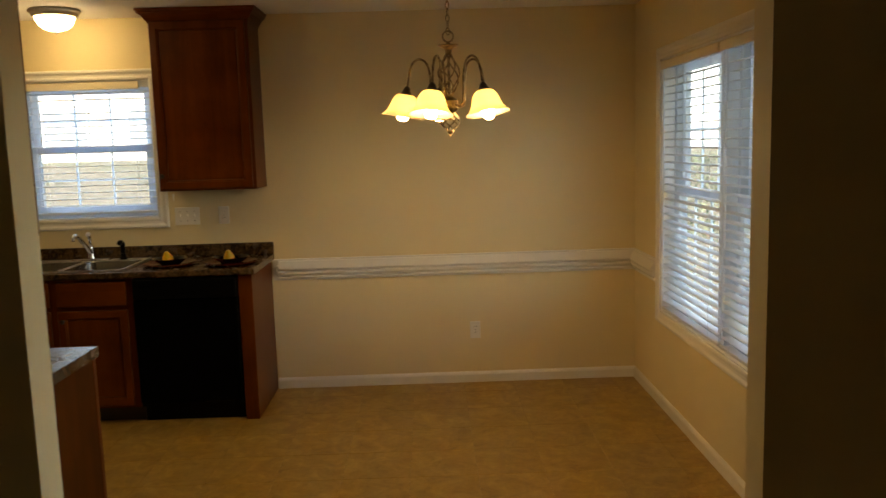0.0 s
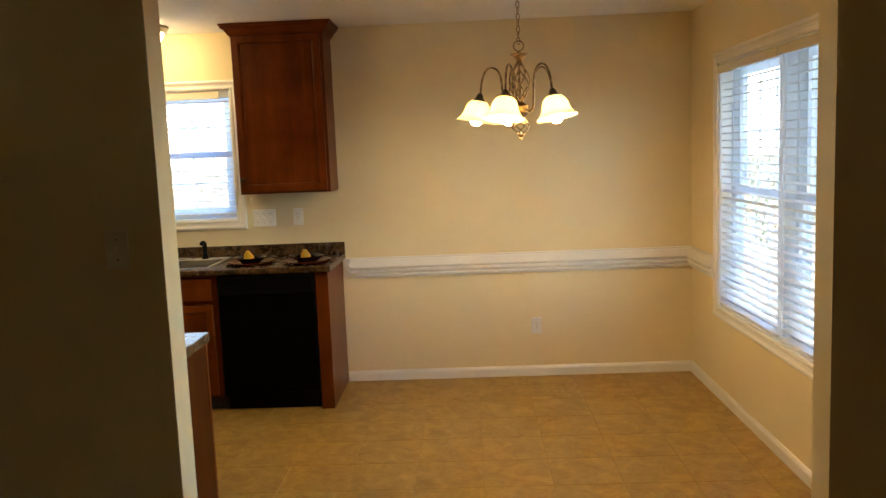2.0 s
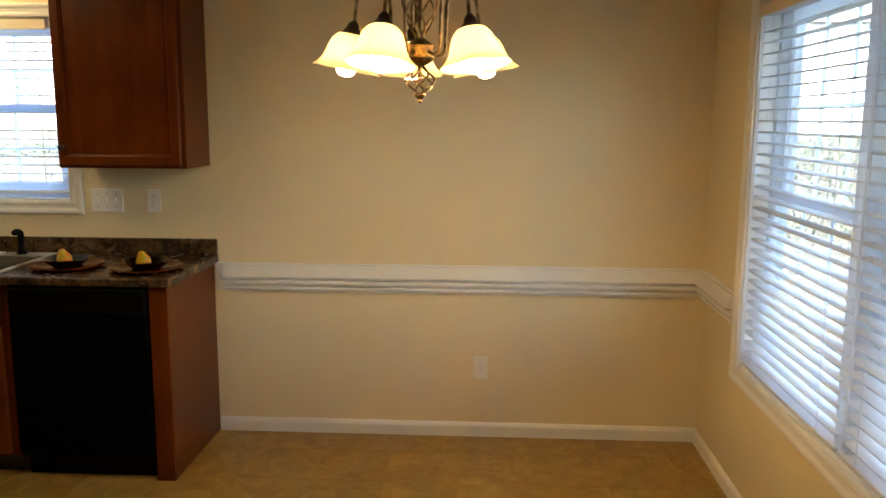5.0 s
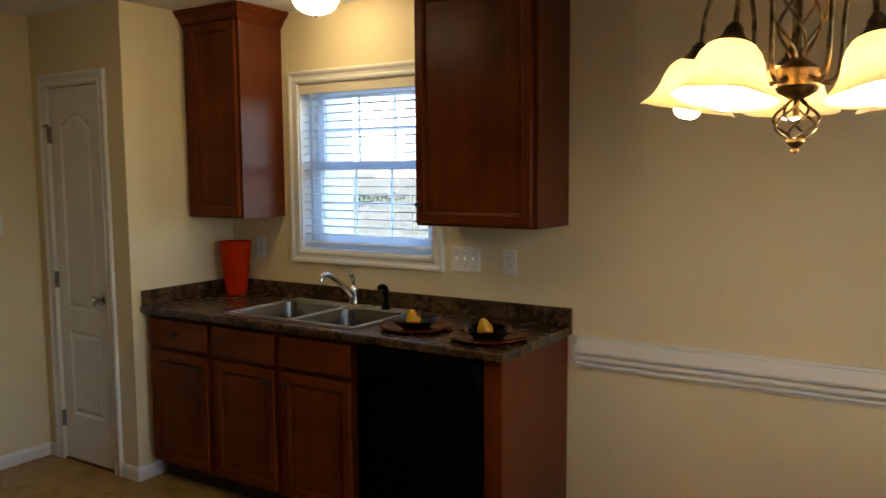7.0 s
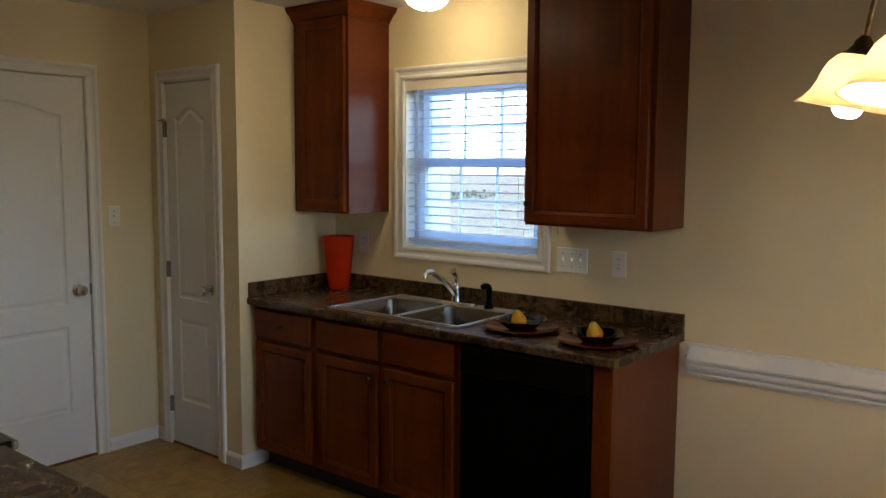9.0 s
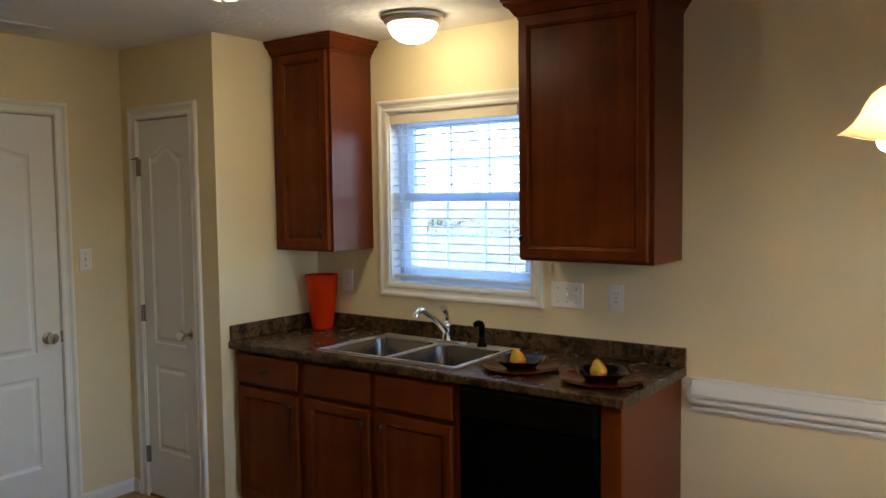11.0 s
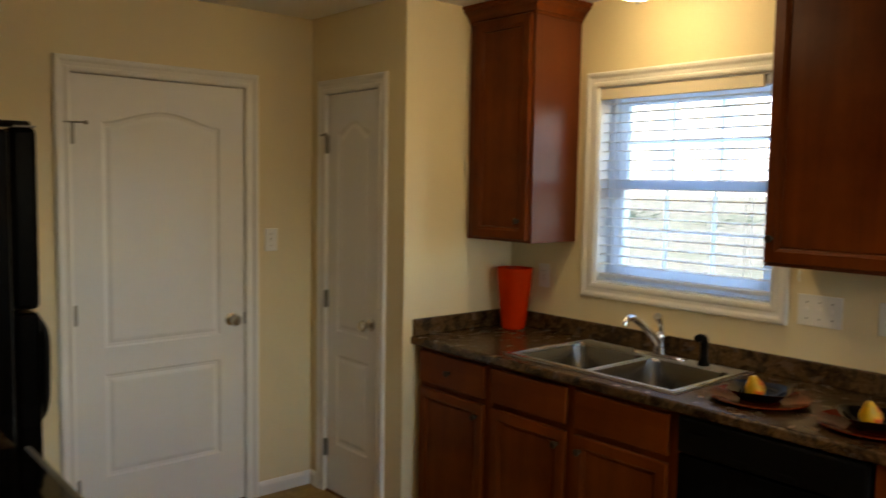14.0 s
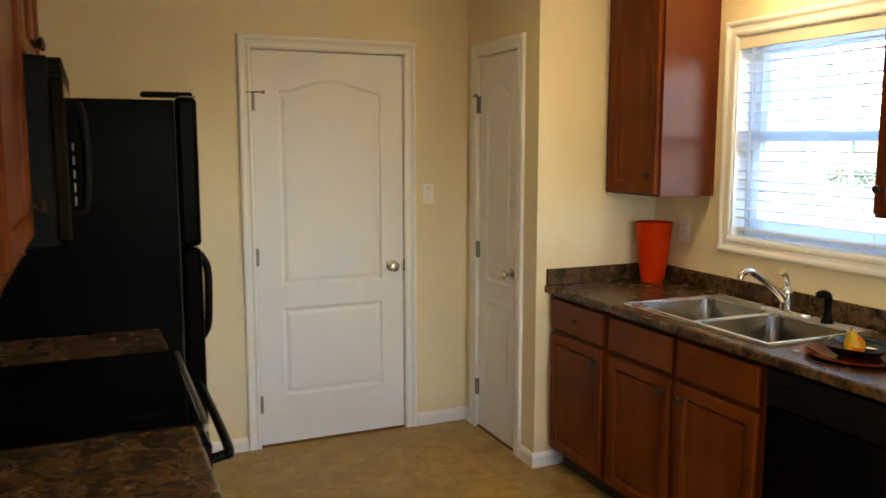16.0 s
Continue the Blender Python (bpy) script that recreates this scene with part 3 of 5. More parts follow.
def door(name, m, w, h, panels, knob, hinges, label, stop):
    d = thing(name, m, label, "door", "", "structure")
    g = 0.003
    leaf = part("door_leaf", panel_leaf(w - 2 * g, h - 0.016, 0.038, panels), DOORPAINT, d)
    leaf.location = (g, 0.008, 0.012)
    case = [(0.006 + o, dd) for o, dd in CASE]
    part("casing", mould(case, lambda o, dd: [(-o, -dd, 0), (-o, -dd, h + o), (w + o, -dd, h + o), (w + o, -dd, 0)], False), TRIM, d)
    part("door_frame", boxes([(-0.015, -0.0005, 0.001, 0.105, 0, h + 0.015), (w + 0.0005, w + 0.015, 0.001, 0.105, 0, h + 0.015), (-0.0005, w + 0.0005, 0.001, 0.105, h, h + 0.015)]), TRIM, d)
    part("backing", box(nb(), -0.0005, w + 0.0005, 0.052, 0.06, 0, h), GASKET, d)
    part("threshold", box(nb(), 0, w, 0.002, 0.10, -0.002, 0.009), SILLWOOD, d, "brown wooden threshold")
    kx, kz = knob
    part("door_knob", lathe(KNOB, 28, m=pose(kx, 0.008, kz) @ FRONT), NICKEL, d, "satin nickel door knob", True)
    part("strike_plate", box(nb(), w - 0.006, w + 0.008, -0.003, 0.006, kz - 0.03, kz + 0.03, 0.001), HINGE, d)
    for z in hinges:
        hb = lathe([(0, -0.045), (0.006, -0.045), (0.006, 0.045), (0, 0.045)], 12, m=pose(0.000, -0.006, z))
        box(hb, -0.012, 0.014, -0.002, 0.008, z - 0.045, z + 0.045)
        part("hinge", hb, HINGE, d, "dull steel hinge")
    if stop:
        s_ = tube([(0.0, -0.010, hinges[0] + 0.047), (0.02, -0.035, hinges[0] + 0.047), (0.045, -0.040, hinges[0] + 0.047)], 0.004, 8)
        lathe([(0, 0), (0.009, 0), (0.009, 0.012), (0, 0.012)], 12, s_, pose(0.045, -0.040, hinges[0] + 0.047, 0, 90, 0))
        tube([(0.0, -0.010, hinges[0] + 0.047), (-0.03, -0.022, hinges[0] + 0.047)], 0.0035, 8, s_)
        part("hinge_door_stop", s_, HINGE, d, "hinge-pin door stop")
    return d


w = DW[1] - DW[0]
door("door_1", pose(XW, DW[0], 0, 0, 0, 90), w, DW[2], [(0.128, w - 0.130, 0.845, 1.845, 0.058), (0.128, w - 0.130, 0.255, 0.725, 0)], (w - 0.072, 0.930), (1.80, 1.015, 0.235),
     "closed white two-panel door with an arched top panel", True)
w = PD[1] - PD[0]
door("door_2", pose(PD[0], PY, 0), w, PD[2], [(0.085, w - 0.090, 0.845, 1.845, 0.058), (0.085, w - 0.090, 0.255, 0.725, 0)], (w - 0.060, 0.930), (1.80, 1.015, 0.235),
     "closed narrow white two-panel pantry door", True)


# ---- cabinets ----
def shaker(w, h, t=0.020, rail=0.052):
    """A framed cabinet front with a sunk panel, front at y=-t, from (0, 0) to (w, h)."""
    bm = nb()
    lev = [(0.0, 0.0), (0.0, -t + 0.005), (0.004, -t), (rail - 0.012, -t), (rail - 0.010, -t + 0.003), (rail - 0.002, -t + 0.006), (rail + 0.001, -t + 0.0135), (rail + 0.003, -t + 0.0135), (rail + 0.005, -t + 0.010)]
    prev = None
    for ins, y in lev:
        cur = [bm.verts.new(p) for p in ((ins, y, ins), (w - ins, y, ins), (w - ins, y, h - ins), (ins, y, h - ins))]
        if prev:
            for i in range(4):
                bm.faces.new((prev[i], prev[(i + 1) % 4], cur[(i + 1) % 4], cur[i]))
        else:
            bm.faces.new(cur)
        prev = cur
    bm.faces.new(prev)
    return bm


CKNOB = [(0, 0), (0.008, 0), (0.006, 0.006), (0.006, 0.012), (0.013, 0.018), (0.0145, 0.023), (0.011, 0.028), (0, 0.029)]


def front(parent, name, x0, x1, z0, z1, knob=None, rail=0.052):
    if name == "drawer_front":       # a plain slab with a rounded edge
        d = part(name, box(nb(), 0, x1 - x0, -0.020, 0, 0, z1 - z0, 0.005), CHERRY_H, parent)
    else:
        d = part(name, shaker(x1 - x0, z1 - z0, rail=rail), CHERRY, parent)
    d.location = (x0, -0.001, z0)
    if knob:
        part("knob", lathe(CKNOB, 18, m=pose(knob[0] - x0, -0.020, knob[1] - z0) @ FRONT), BRONZE, d, "dark bronze knob", True)
    return d


CROWN = [(0.0, 0.0), (0.006, 0.002), (0.006, 0.012), (0.014, 0.016), (0.018, 0.024), (0.030, 0.042), (0.044, 0.052), (0.050, 0.056), (0.050, 0.066), (0.058, 0.070), (0.058, 0.082)]


def upper_cabinet(m, w, d, h, fronts, label, crown=True, side=None):
    """A wall cabinet; local origin at the bottom left of its front, y inwards."""
    c = thing("upper_cabinet", m, label, "cabinet", "wall cabinets")
    part("body", box(nb(), 0, w, 0, d, 0, h, 0.0015), side or CHERRY_SIDE, c)
    if side:
        part("face_frame", boxes([(-0.003, 0.04, -0.0005, 0.021, -0.004, h), (w - 0.04, w + 0.003, -0.0005, 0.021, -0.004, h)], 0.0015), CHERRY, c)
    for f in fronts:
        front(c, "cabinet_door", *f)
    if crown:
        zc = h - 0.012
        part("crown_moulding", mould(CROWN, lambda o, z: [(-o, d, zc + z), (-o, -o, zc + z), (w + o, -o, zc + z), (w + o, d, zc + z)], False), CHERRY_H, c)
        part("top_panel", box(nb(), -0.04, w + 0.04, -0.04, d, h + 0.052, h + 0.066), CHERRY_H, c)
    return c


UZ, UH = 1.355, 1.012
upper_cabinet(pose(-1.403, 5.445, UZ), 0.590, YN - 5.445, UH, [(0.006, 0.570, 0.012, UH - 0.004, (0.032, 0.094))],
              "cherry-stained single-door wall cabinet with crown moulding beside the window")
cl = upper_cabinet(pose(PX, 5.445, UZ), -2.486 - PX, YN - 5.445, UH, [(0.052, 0.400, 0.012, UH - 0.004, (0.357, 0.097))],
                   "narrow cherry-stained wall cabinet with crown moulding in the corner")


def base_cabinet(m, w, d, doors, drawers, label, h=0.876, kick=0.10, sink=False):
    c = thing("base_cabinet", m, label, "cabinet", "base cabinets")
    if sink:
        part("body", boxes([(0, w, 0, d, kick, 0.68), (0, w, 0, 0.022, 0.68, h), (0, 0.018, 0.022, d, 0.68, h), (w - 0.018, w, 0.022, d, 0.68, h)]), CHERRY, c)
    else:
        part("body", box(nb(), 0, w, 0, d, kick, h, 0.001), CHERRY, c)
    part("toe_kick", box(nb(), 0.001, w - 0.001, 0.07, d, 0, kick), KICK, c)
    for f in doors:
        front(c, "cabinet_door", *f)
    for f in drawers:
        front(c, "drawer_front", *f, rail=0.030)
    return c


BD = YN - 5.140
base_cabinet(pose(-2.872, 5.140, 0), 0.455, BD, [(0.014, 0.437, 0.115, 0.690, (0.400, 0.635))], [(0.014, 0.437, 0.716, 0.858, (0.226, 0.787))],
             "cherry-stained base cabinet with one drawer over one door")
base_cabinet(pose(-2.416, 5.140, 0), 0.908, BD, [(0.030, 0.430, 0.115, 0.690, (0.395, 0.635)), (0.472, 0.876, 0.115, 0.690, (0.507, 0.635))],
             [(0.030, 0.430, 0.716, 0.858), (0.472, 0.876, 0.716, 0.858)], "cherry-stained sink base cabinet with two doors and false drawer fronts", sink=True)
ep = thing("end_panel", pose(-0.892, 5.140, 0), "cherry-stained end panel closing the counter run", "cabinet panel")
part("stile", box(nb(), 0, 0.080, 0, 0.022, 0, 0.875, 0.0015), CHERRY, ep)
part("side_panel", box(nb(), 0.062, 0.0795, 0.0225, BD, 0, 0.875, 0.001), CHERRY_SIDE, ep)

# dishwasher
dw = thing("dishwasher", pose(-1.503, 5.140, 0), "black built-in dishwasher under the counter", "dishwasher")
part("body", box(nb(), 0.004, 0.602, 0.004, BD - 0.02, 0.10, 0.872), BLACKPL, dw)
part("door", box(nb(), 0.004, 0.602, -0.022, 0.003, 0.125, 0.742, 0.006), BLACK, dw)
cp = part("control_panel", box(nb(), 0.004, 0.602, -0.030, 0.003, 0.748, 0.868, 0.010), BLACKPL, dw)
part("door_handle", box(nb(), 0.20, 0.41, -0.034, -0.026, 0.752, 0.775, 0.004), BLACKPL, cp)
part("logo_plate", box(nb(), 0.045, 0.115, -0.0315, -0.0302, 0.823, 0.828), RING, cp, "pale bar in place of a logo")
part("kick_plate", box(nb(), 0.006, 0.600, 0.05, 0.06, 0.0, 0.10), BLACKPL, dw)


def countertop(name, x0, x1, yf, yb, hole, splash, label):
    """A laminate top with a rounded front edge, with its upstand; the front faces -y."""
    c = thing(name, pose(0, 0, 0), label, "countertop")
    z0, z1 = 0.876, 0.914
    bm = nb()
    if hole:
        xs, ys = (x0, hole[0], hole[1], x1), (yf, hole[2], hole[3], yb)
    else:
        xs, ys = (x0, x1), (yf, yb)
    vs = [[bm.verts.new((x, y, z0)) for y in ys] for x in xs]
    fs = [bm.faces.new((vs[p][q], vs[p + 1][q], vs[p + 1][q + 1], vs[p][q + 1]))
          for p in range(len(xs) - 1) for q in range(len(ys) - 1) if not (hole and p == 1 and q == 1)]
    ex = bmesh.ops.extrude_face_region(bm, geom=fs)
    bmesh.ops.translate(bm, vec=(0, 0, z1 - z0), verts=[g for g in ex["geom"] if isinstance(g, bmesh.types.BMVert)])
    edge = [e for e in bm.edges if all(abs(p.co.y - yf) < 1e-5 for p in e.verts) and abs(e.verts[0].co.z - e.verts[1].co.z) < 1e-5]
    bmesh.ops.bevel(bm, geom=edge, offset=0.010, segments=3, profile=0.5, affect="EDGES")
    part("worktop", bm, LAMINATE, c)
    for r in splash:
        part("upstand", box(nb(), *r, z1, 0.992, 0.004), LAMINATE, c)
    return c


HOLE = (-2.340, -1.575, 5.195, 5.675)
countertop("countertop", PX + 0.001, -0.790, 5.105, YN - 0.001, HOLE, [(PX + 0.001, -0.790, YN - 0.021, YN - 0.001), (PX + 0.001, PX + 0.021, 5.112, YN - 0.022)],
           "brown granite-look laminate countertop with a low upstand")

# ---- sink ----
sk = thing("kitchen_sink", pose(-1.9575, 5.435, 0.914), "double-bowl stainless steel drop-in sink", "sink")
SX, SY = 0.402, 0.262
bowls = [(-0.366, -0.014), (0.014, 0.366)]
by0, by1 = -0.222, 0.168
bm = nb()
for r in ((-SX, bowls[0][0], -SY, SY), (bowls[1][1], SX, -SY, SY), (bowls[0][0], bowls[1][1], -SY, by0), (bowls[0][0], bowls[1][1], by1, SY), (bowls[0][1], bowls[1][0], by0, by1)):
    box(bm, *r, 0.0005, 0.005)
part("rim", bm, STEEL, sk)
bm = nb()
for r in ((-SX, SX, -SY, -SY + 0.012), (-SX, SX, SY - 0.012, SY), (-SX, -SX + 0.012, -SY + 0.012, SY - 0.012), (SX - 0.012, SX, -SY + 0.012, SY - 0.012)):
    box(bm, *r, 0.005, 0.0085, 0.0015)
part("rim_bead", bm, CHROME, sk)
for b0, b1 in bowls:
    bm = nb()

    def rr(x0, x1, y0, y1, r, z, n=6):
        pts = []
        for cx_, cy_, a0 in ((x1 - r, y0 + r, -90), (x1 - r, y1 - r, 0), (x0 + r, y1 - r, 90), (x0 + r, y0 + r, 180)):
            for i in range(n + 1):
                t_ = radians(a0 + 90 * i / n)
                pts.append(bm.verts.new((cx_ + r * math.cos(t_), cy_ + r * math.sin(t_), z)))
        return pts
    levels = [rr(b0 - 0.004, b1 + 0.004, by0 - 0.004, by1 + 0.004, 0.045, 0.0055), rr(b0 + 0.004, b1 - 0.004, by0 + 0.004, by1 - 0.004, 0.05, -0.004),
              rr(b0 + 0.012, b1 - 0.012, by0 + 0.012, by1 - 0.012, 0.055, -0.150), rr(b0 + 0.022, b1 - 0.022, by0 + 0.022, by1 - 0.022, 0.055, -0.176),
              rr(b0 + 0.05, b1 - 0.05, by0 + 0.05, by1 - 0.05, 0.05, -0.186)]
    for p, q in zip(levels, levels[1:]):
        for i in range(len(p)):
            j = (i + 1) % len(p)
            bm.faces.new((p[i], p[j], q[j], q[i]))
    bm.faces.new(levels[-1])
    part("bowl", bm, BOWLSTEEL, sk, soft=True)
    part("drain", lathe([(0.0, 0.0), (0.03, 0.0), (0.042, 0.003), (0.045, 0.0), (0.045, -0.004), (0, -0.004)], 24, m=pose((b0 + b1) / 2, -0.03, -0.184)), CHROME, sk, "round drain strainer", True)

fc = thing("faucet", pose(-1.945, 5.660, 0.919), "chrome single-lever kitchen faucet", "faucet")
bm = nb()
rings = []
for inset, z in ((0, 0), (0, 0.005), (0.004, 0.010), (0.010, 0.012)):
    rings.append([bm.verts.new((sgn * 0.098 + (0.029 - inset) * math.cos(radians(a0 + 15 * i)), (0.029 - inset) * math.sin(radians(a0 + 15 * i)), z))
                  for sgn, a0 in ((1, -90), (-1, 90)) for i in range(13)])
for p, q in zip(rings, rings[1:]):
    for i in range(len(p)):
        bm.faces.new((p[i], p[(i + 1) % len(p)], q[(i + 1) % len(p)], q[i]))
bm.faces.new(rings[-1])
part("base_plate", bm, CHROME, fc, "oval chrome base plate", soft=True)
part("body", lathe([(0, 0.012), (0.026, 0.012), (0.024, 0.03), (0.021, 0.075), (0.023, 0.09), (0.016, 0.102), (0, 0.105)], 24), CHROME, fc, soft=True)
part("spout", tube(spline([(0, -0.012, 0.050), (0, -0.06, 0.095), (0.002, -0.13, 0.142), (0.004, -0.19, 0.174), (0.005, -0.225, 0.180), (0.006, -0.248, 0.170), (0.006, -0.254, 0.152)], 6),
                   lambda t: 0.0155 - 0.003 * t, 14), CHROME, fc, soft=True)
part("lever", tube(spline([(0, 0.006, 0.092), (0, 0.000, 0.125), (0.004, -0.014, 0.150), (0.006, -0.036, 0.170)], 6), lambda t: 0.010 + 0.007 * t * t, 12), CHROME, fc, soft=True)

sp = thing("side_sprayer", pose(-1.735, 5.648, 0.919), "black pull-out side sprayer beside the faucet", "sink sprayer")
part("holder", lathe([(0, 0), (0.024, 0), (0.022, 0.012), (0.017, 0.018), (0.016, 0.04), (0, 0.042)], 20), BLACKPL, sp, soft=True)
part("spray_head", tube(spline([(0, 0, 0.03), (0, 0, 0.082), (-0.001, -0.006, 0.104), (-0.004, -0.026, 0.112), (-0.007, -0.046, 0.108)], 5), lambda t: 0.013 + 0.004 * math.sin(3.1 * t), 12), BLACKPL, sp, soft=True)

# ---- things on the counter ----
vase = single("vase", lathe([(0, 0), (0.050, 0), (0.055, 0.004), (0.059, 0.02), (0.070, 0.10), (0.080, 0.20), (0.087, 0.27), (0.089, 0.294), (0.090, 0.298), (0.087, 0.299), (0.083, 0.27),
                             (0.076, 0.20), (0.066, 0.10), (0.053, 0.02), (0, 0.018)], 40), ORANGE, "tall flared glossy orange vase in the counter's corner", "vase", m=pose(-2.768, 5.640, 0.914), soft=True)


def place_setting(x, y, r, turn):
    ch = single("charger_plate", lathe([(0, 0.002), (r * 0.62, 0.0), (r * 0.68, 0.003), (r * 0.97, 0.014), (r, 0.017), (r * 0.985, 0.019), (r * 0.70, 0.009), (r * 0.62, 0.006), (0, 0.006)], 48),
                CHARGER, "red-brown lacquered charger plate", "plate", "place settings", m=pose(x, y, 0.914), soft=True)
    bm = nb()
    n = 4
    prev = None
    # a square bowl with rounded corners
    lev = [(0.046, 0.0), (0.051, 0.0), (0.066, 0.012), (0.090, 0.034), (0.097, 0.038), (0.092, 0.038), (0.064, 0.016), (0.046, 0.006)]
    for s_, z in lev:
        cur = []
        for i in range(40):
            a_ = 2 * math.pi * i / 40
            e = (abs(math.cos(a_)) ** 5 + abs(math.sin(a_)) ** 5) ** (-1 / 5)
            lift = 0.006 * max(0, e - 1) * (z / 0.04)
            cur.append(bm.verts.new((s_ * e * math.cos(a_), s_ * e * math.sin(a_), z + lift)))
        if prev:
            for i in range(40):
                bm.faces.new((prev[i], prev[(i + 1) % 40], cur[(i + 1) % 40], cur[i]))
        else:
            bm.faces.new(cur)
        prev = cur
    bm.faces.new(prev)
    single("bowl", bm, BOWL, "black glazed square bowl on a charger plate", "bowl", "place settings", m=pose(x, y, 0.921, 0, 0, turn), soft=True)
    p = thing("pear", pose(x - 0.004, y - 0.006, 0.9275, 10, -12, turn) @ Matrix.Scale(1.02, 4), "ripe yellow pear with a red blush in a black bowl", "pear", "pears in bowls")
    part("fruit", lathe([(0, 0.003), (0.012, 0.0), (0.025, 0.007), (0.032, 0.022), (0.031, 0.036), (0.025, 0.049), (0.018, 0.060), (0.014, 0.069), (0.008, 0.075), (0, 0.074)], 28), PEAR, p, soft=True)
    part("stem", tube([(0, 0, 0.072), (0.002, 0, 0.081), (0.006, 0.001, 0.088)], 0.0018, 6), STEM, p)


place_setting(-1.338, 5.335, 0.160, 20)
place_setting(-0.967, 5.310, 0.160, 32)


# ---- wall plates ----
def plate(m, kind_, gangs=1):
    """A wall plate facing -y, middle at the origin."""
    w_ = 0.070 + 0.046 * (gangs - 1)
    names = {"switch": "light_switch", "outlet": "wall_outlet"}
    lab = {"switch": "ivory toggle light switch plate", "outlet": "ivory duplex wall outlet"}
    if gangs > 1:
        lab["switch"] = "ivory three-gang switch plate over the counter"
    p = thing(names[kind_], m, lab[kind_], "light switch" if kind_ == "switch" else "outlet")
    part("cover_plate", box(nb(), -w_ / 2, w_ / 2, -0.006, 0, -0.0575, 0.0575, 0.003), PLASTIC, p)
    for g_ in range(gangs):
        x = (g_ - (gangs - 1) / 2) * 0.046
        if kind_ == "switch":
            part("toggle", box(nb(), x - 0.005, x + 0.005, -0.018, -0.006, -0.002, 0.011, 0.002), PLASTIC, p)
            part("toggle_slot", box(nb(), x - 0.0065, x + 0.0065, -0.0068, -0.0062, -0.0135, 0.0135), TRIM, p)
            for z in (-0.030, 0.030):
                part("screw", lathe([(0, 0), (0.0035, 0), (0.003, 0.0012), (0, 0.0014)], 10, m=pose(x, -0.0061, z) @ FRONT), HINGE, p)
        else:
            for z in (-0.0195, 0.0195):
                o = part("socket_face", box(nb(), x - 0.0165, x + 0.0165, -0.0078, -0.0061, z - 0.0135, z + 0.0135, 0.0008), PLASTIC, p)
                for s_ in (-0.0062, 0.0062):
                    part("slot", box(nb(), x + s_ - 0.0011, x + s_ + 0.0011, -0.0085, -0.0079, z - 0.001, z + 0.007), GASKET, o)
            part("screw", lathe([(0, 0), (0.003, 0), (0, 0.0012)], 10, m=pose(x, -0.0061, 0) @ FRONT), HINGE, p)
    return p


plate(pose(-1.338, YN, 1.177), "switch", 3)
plate(pose(-1.101, YN, 1.177), "outlet")
plate(pose(0.519, YN, 0.357), "outlet")
plate(pose(-2.672, YN, 1.178), "outlet")
plate(pose(XW, 4.819, 1.316, 0, 0, 90), "switch")
plate(pose(-0.962, YP, 1.336), "switch")
plate(pose(-1.22, YS, 1.13, 0, 0, 180), "outlet")
hk = thing("cord_hook", pose(-1.420, YN, 1.300), "small ivory cord clip beside the window", "hook")
part("clip", tube([(0, -0.003, 0.018), (0, -0.010, 0.014), (0.002, -0.012, -0.006), (0.004, -0.010, -0.020)], 0.0035, 8), PLASTIC, hk)
part("base", box(nb(), -0.007, 0.007, -0.004, 0, 0.004, 0.022, 0.0015), PLASTIC, hk)

# ---- lamps ----
def ceiling_lamp(x, y):
    c = thing("ceiling_lamp", pose(x, y, H), "lit flush ceiling lamp with a frosted glass dome and pewter rim", "ceiling lamp", "flush ceiling lamps")
    part("rim", lathe([(0, 0), (0.140, 0), (0.144, -0.008), (0.142, -0.016), (0.132, -0.022), (0.128, -0.034), (0.118, -0.042), (0.112, -0.042), (0.112, -0.030), (0, -0.030)], 48), PEWTER, c, "brushed pewter rim", True)
    part("glass_dome", lathe([(0.111, -0.032), (0.110, -0.048), (0.104, -0.068), (0.090, -0.091), (0.066, -0.110), (0.035, -0.121), (0, -0.125)], 40), DOMEM, c, "glowing frosted glass dome", True)
    part("finial", lathe([(0, -0.123), (0.013, -0.124), (0.014, -0.128), (0.008, -0.133), (0.005, -0.137), (0, -0.138)], 18), PEWTER, c, "", True)
    return c


ceiling_lamp(-1.928, 5.400)
ceiling_lamp(-1.935, 4.350)

CX, CY = 0.343, 4.203
ch = thing("chandelier", pose(CX, CY, 0), "antique brass five-arm chandelier with lit alabaster bell shades", "chandelier")
part("canopy", lathe([(0, H), (0.062, H), (0.064, H - 0.006), (0.050, H - 0.018), (0.022, H - 0.026), (0.010, H - 0.034), (0.006, H - 0.046), (0, H - 0.048)], 32), BRASS, ch, "", True)
z, i = H - 0.045, 0
while z > 2.098:
    lk = [(0.0085 * math.cos(t), 0, 0.017 * math.sin(t)) for t in [2 * math.pi * q / 12 for q in range(13)]]
    part("chain_link", tube(lk, 0.0022, 6), BRASS, ch).matrix_basis = pose(0, 0, z - 0.014, 0, 0, 90 * (i % 2) + 20)
    z, i = z - 0.0285, i + 1
part("loop", tube([(0.024 * math.cos(t), 0, 2.073 + 0.024 * math.sin(t)) for t in [2 * math.pi * q / 20 for q in range(21)]], 0.0035, 8), BRASS, ch)
part("top_cup", lathe([(0, 2.048), (0.008, 2.048), (0.010, 2.040), (0.045, 2.036), (0.048, 2.032), (0.030, 2.026), (0.016, 2.014), (0.014, 1.998), (0.017, 1.990), (0, 1.988)], 28), BRASS, ch, "", True)
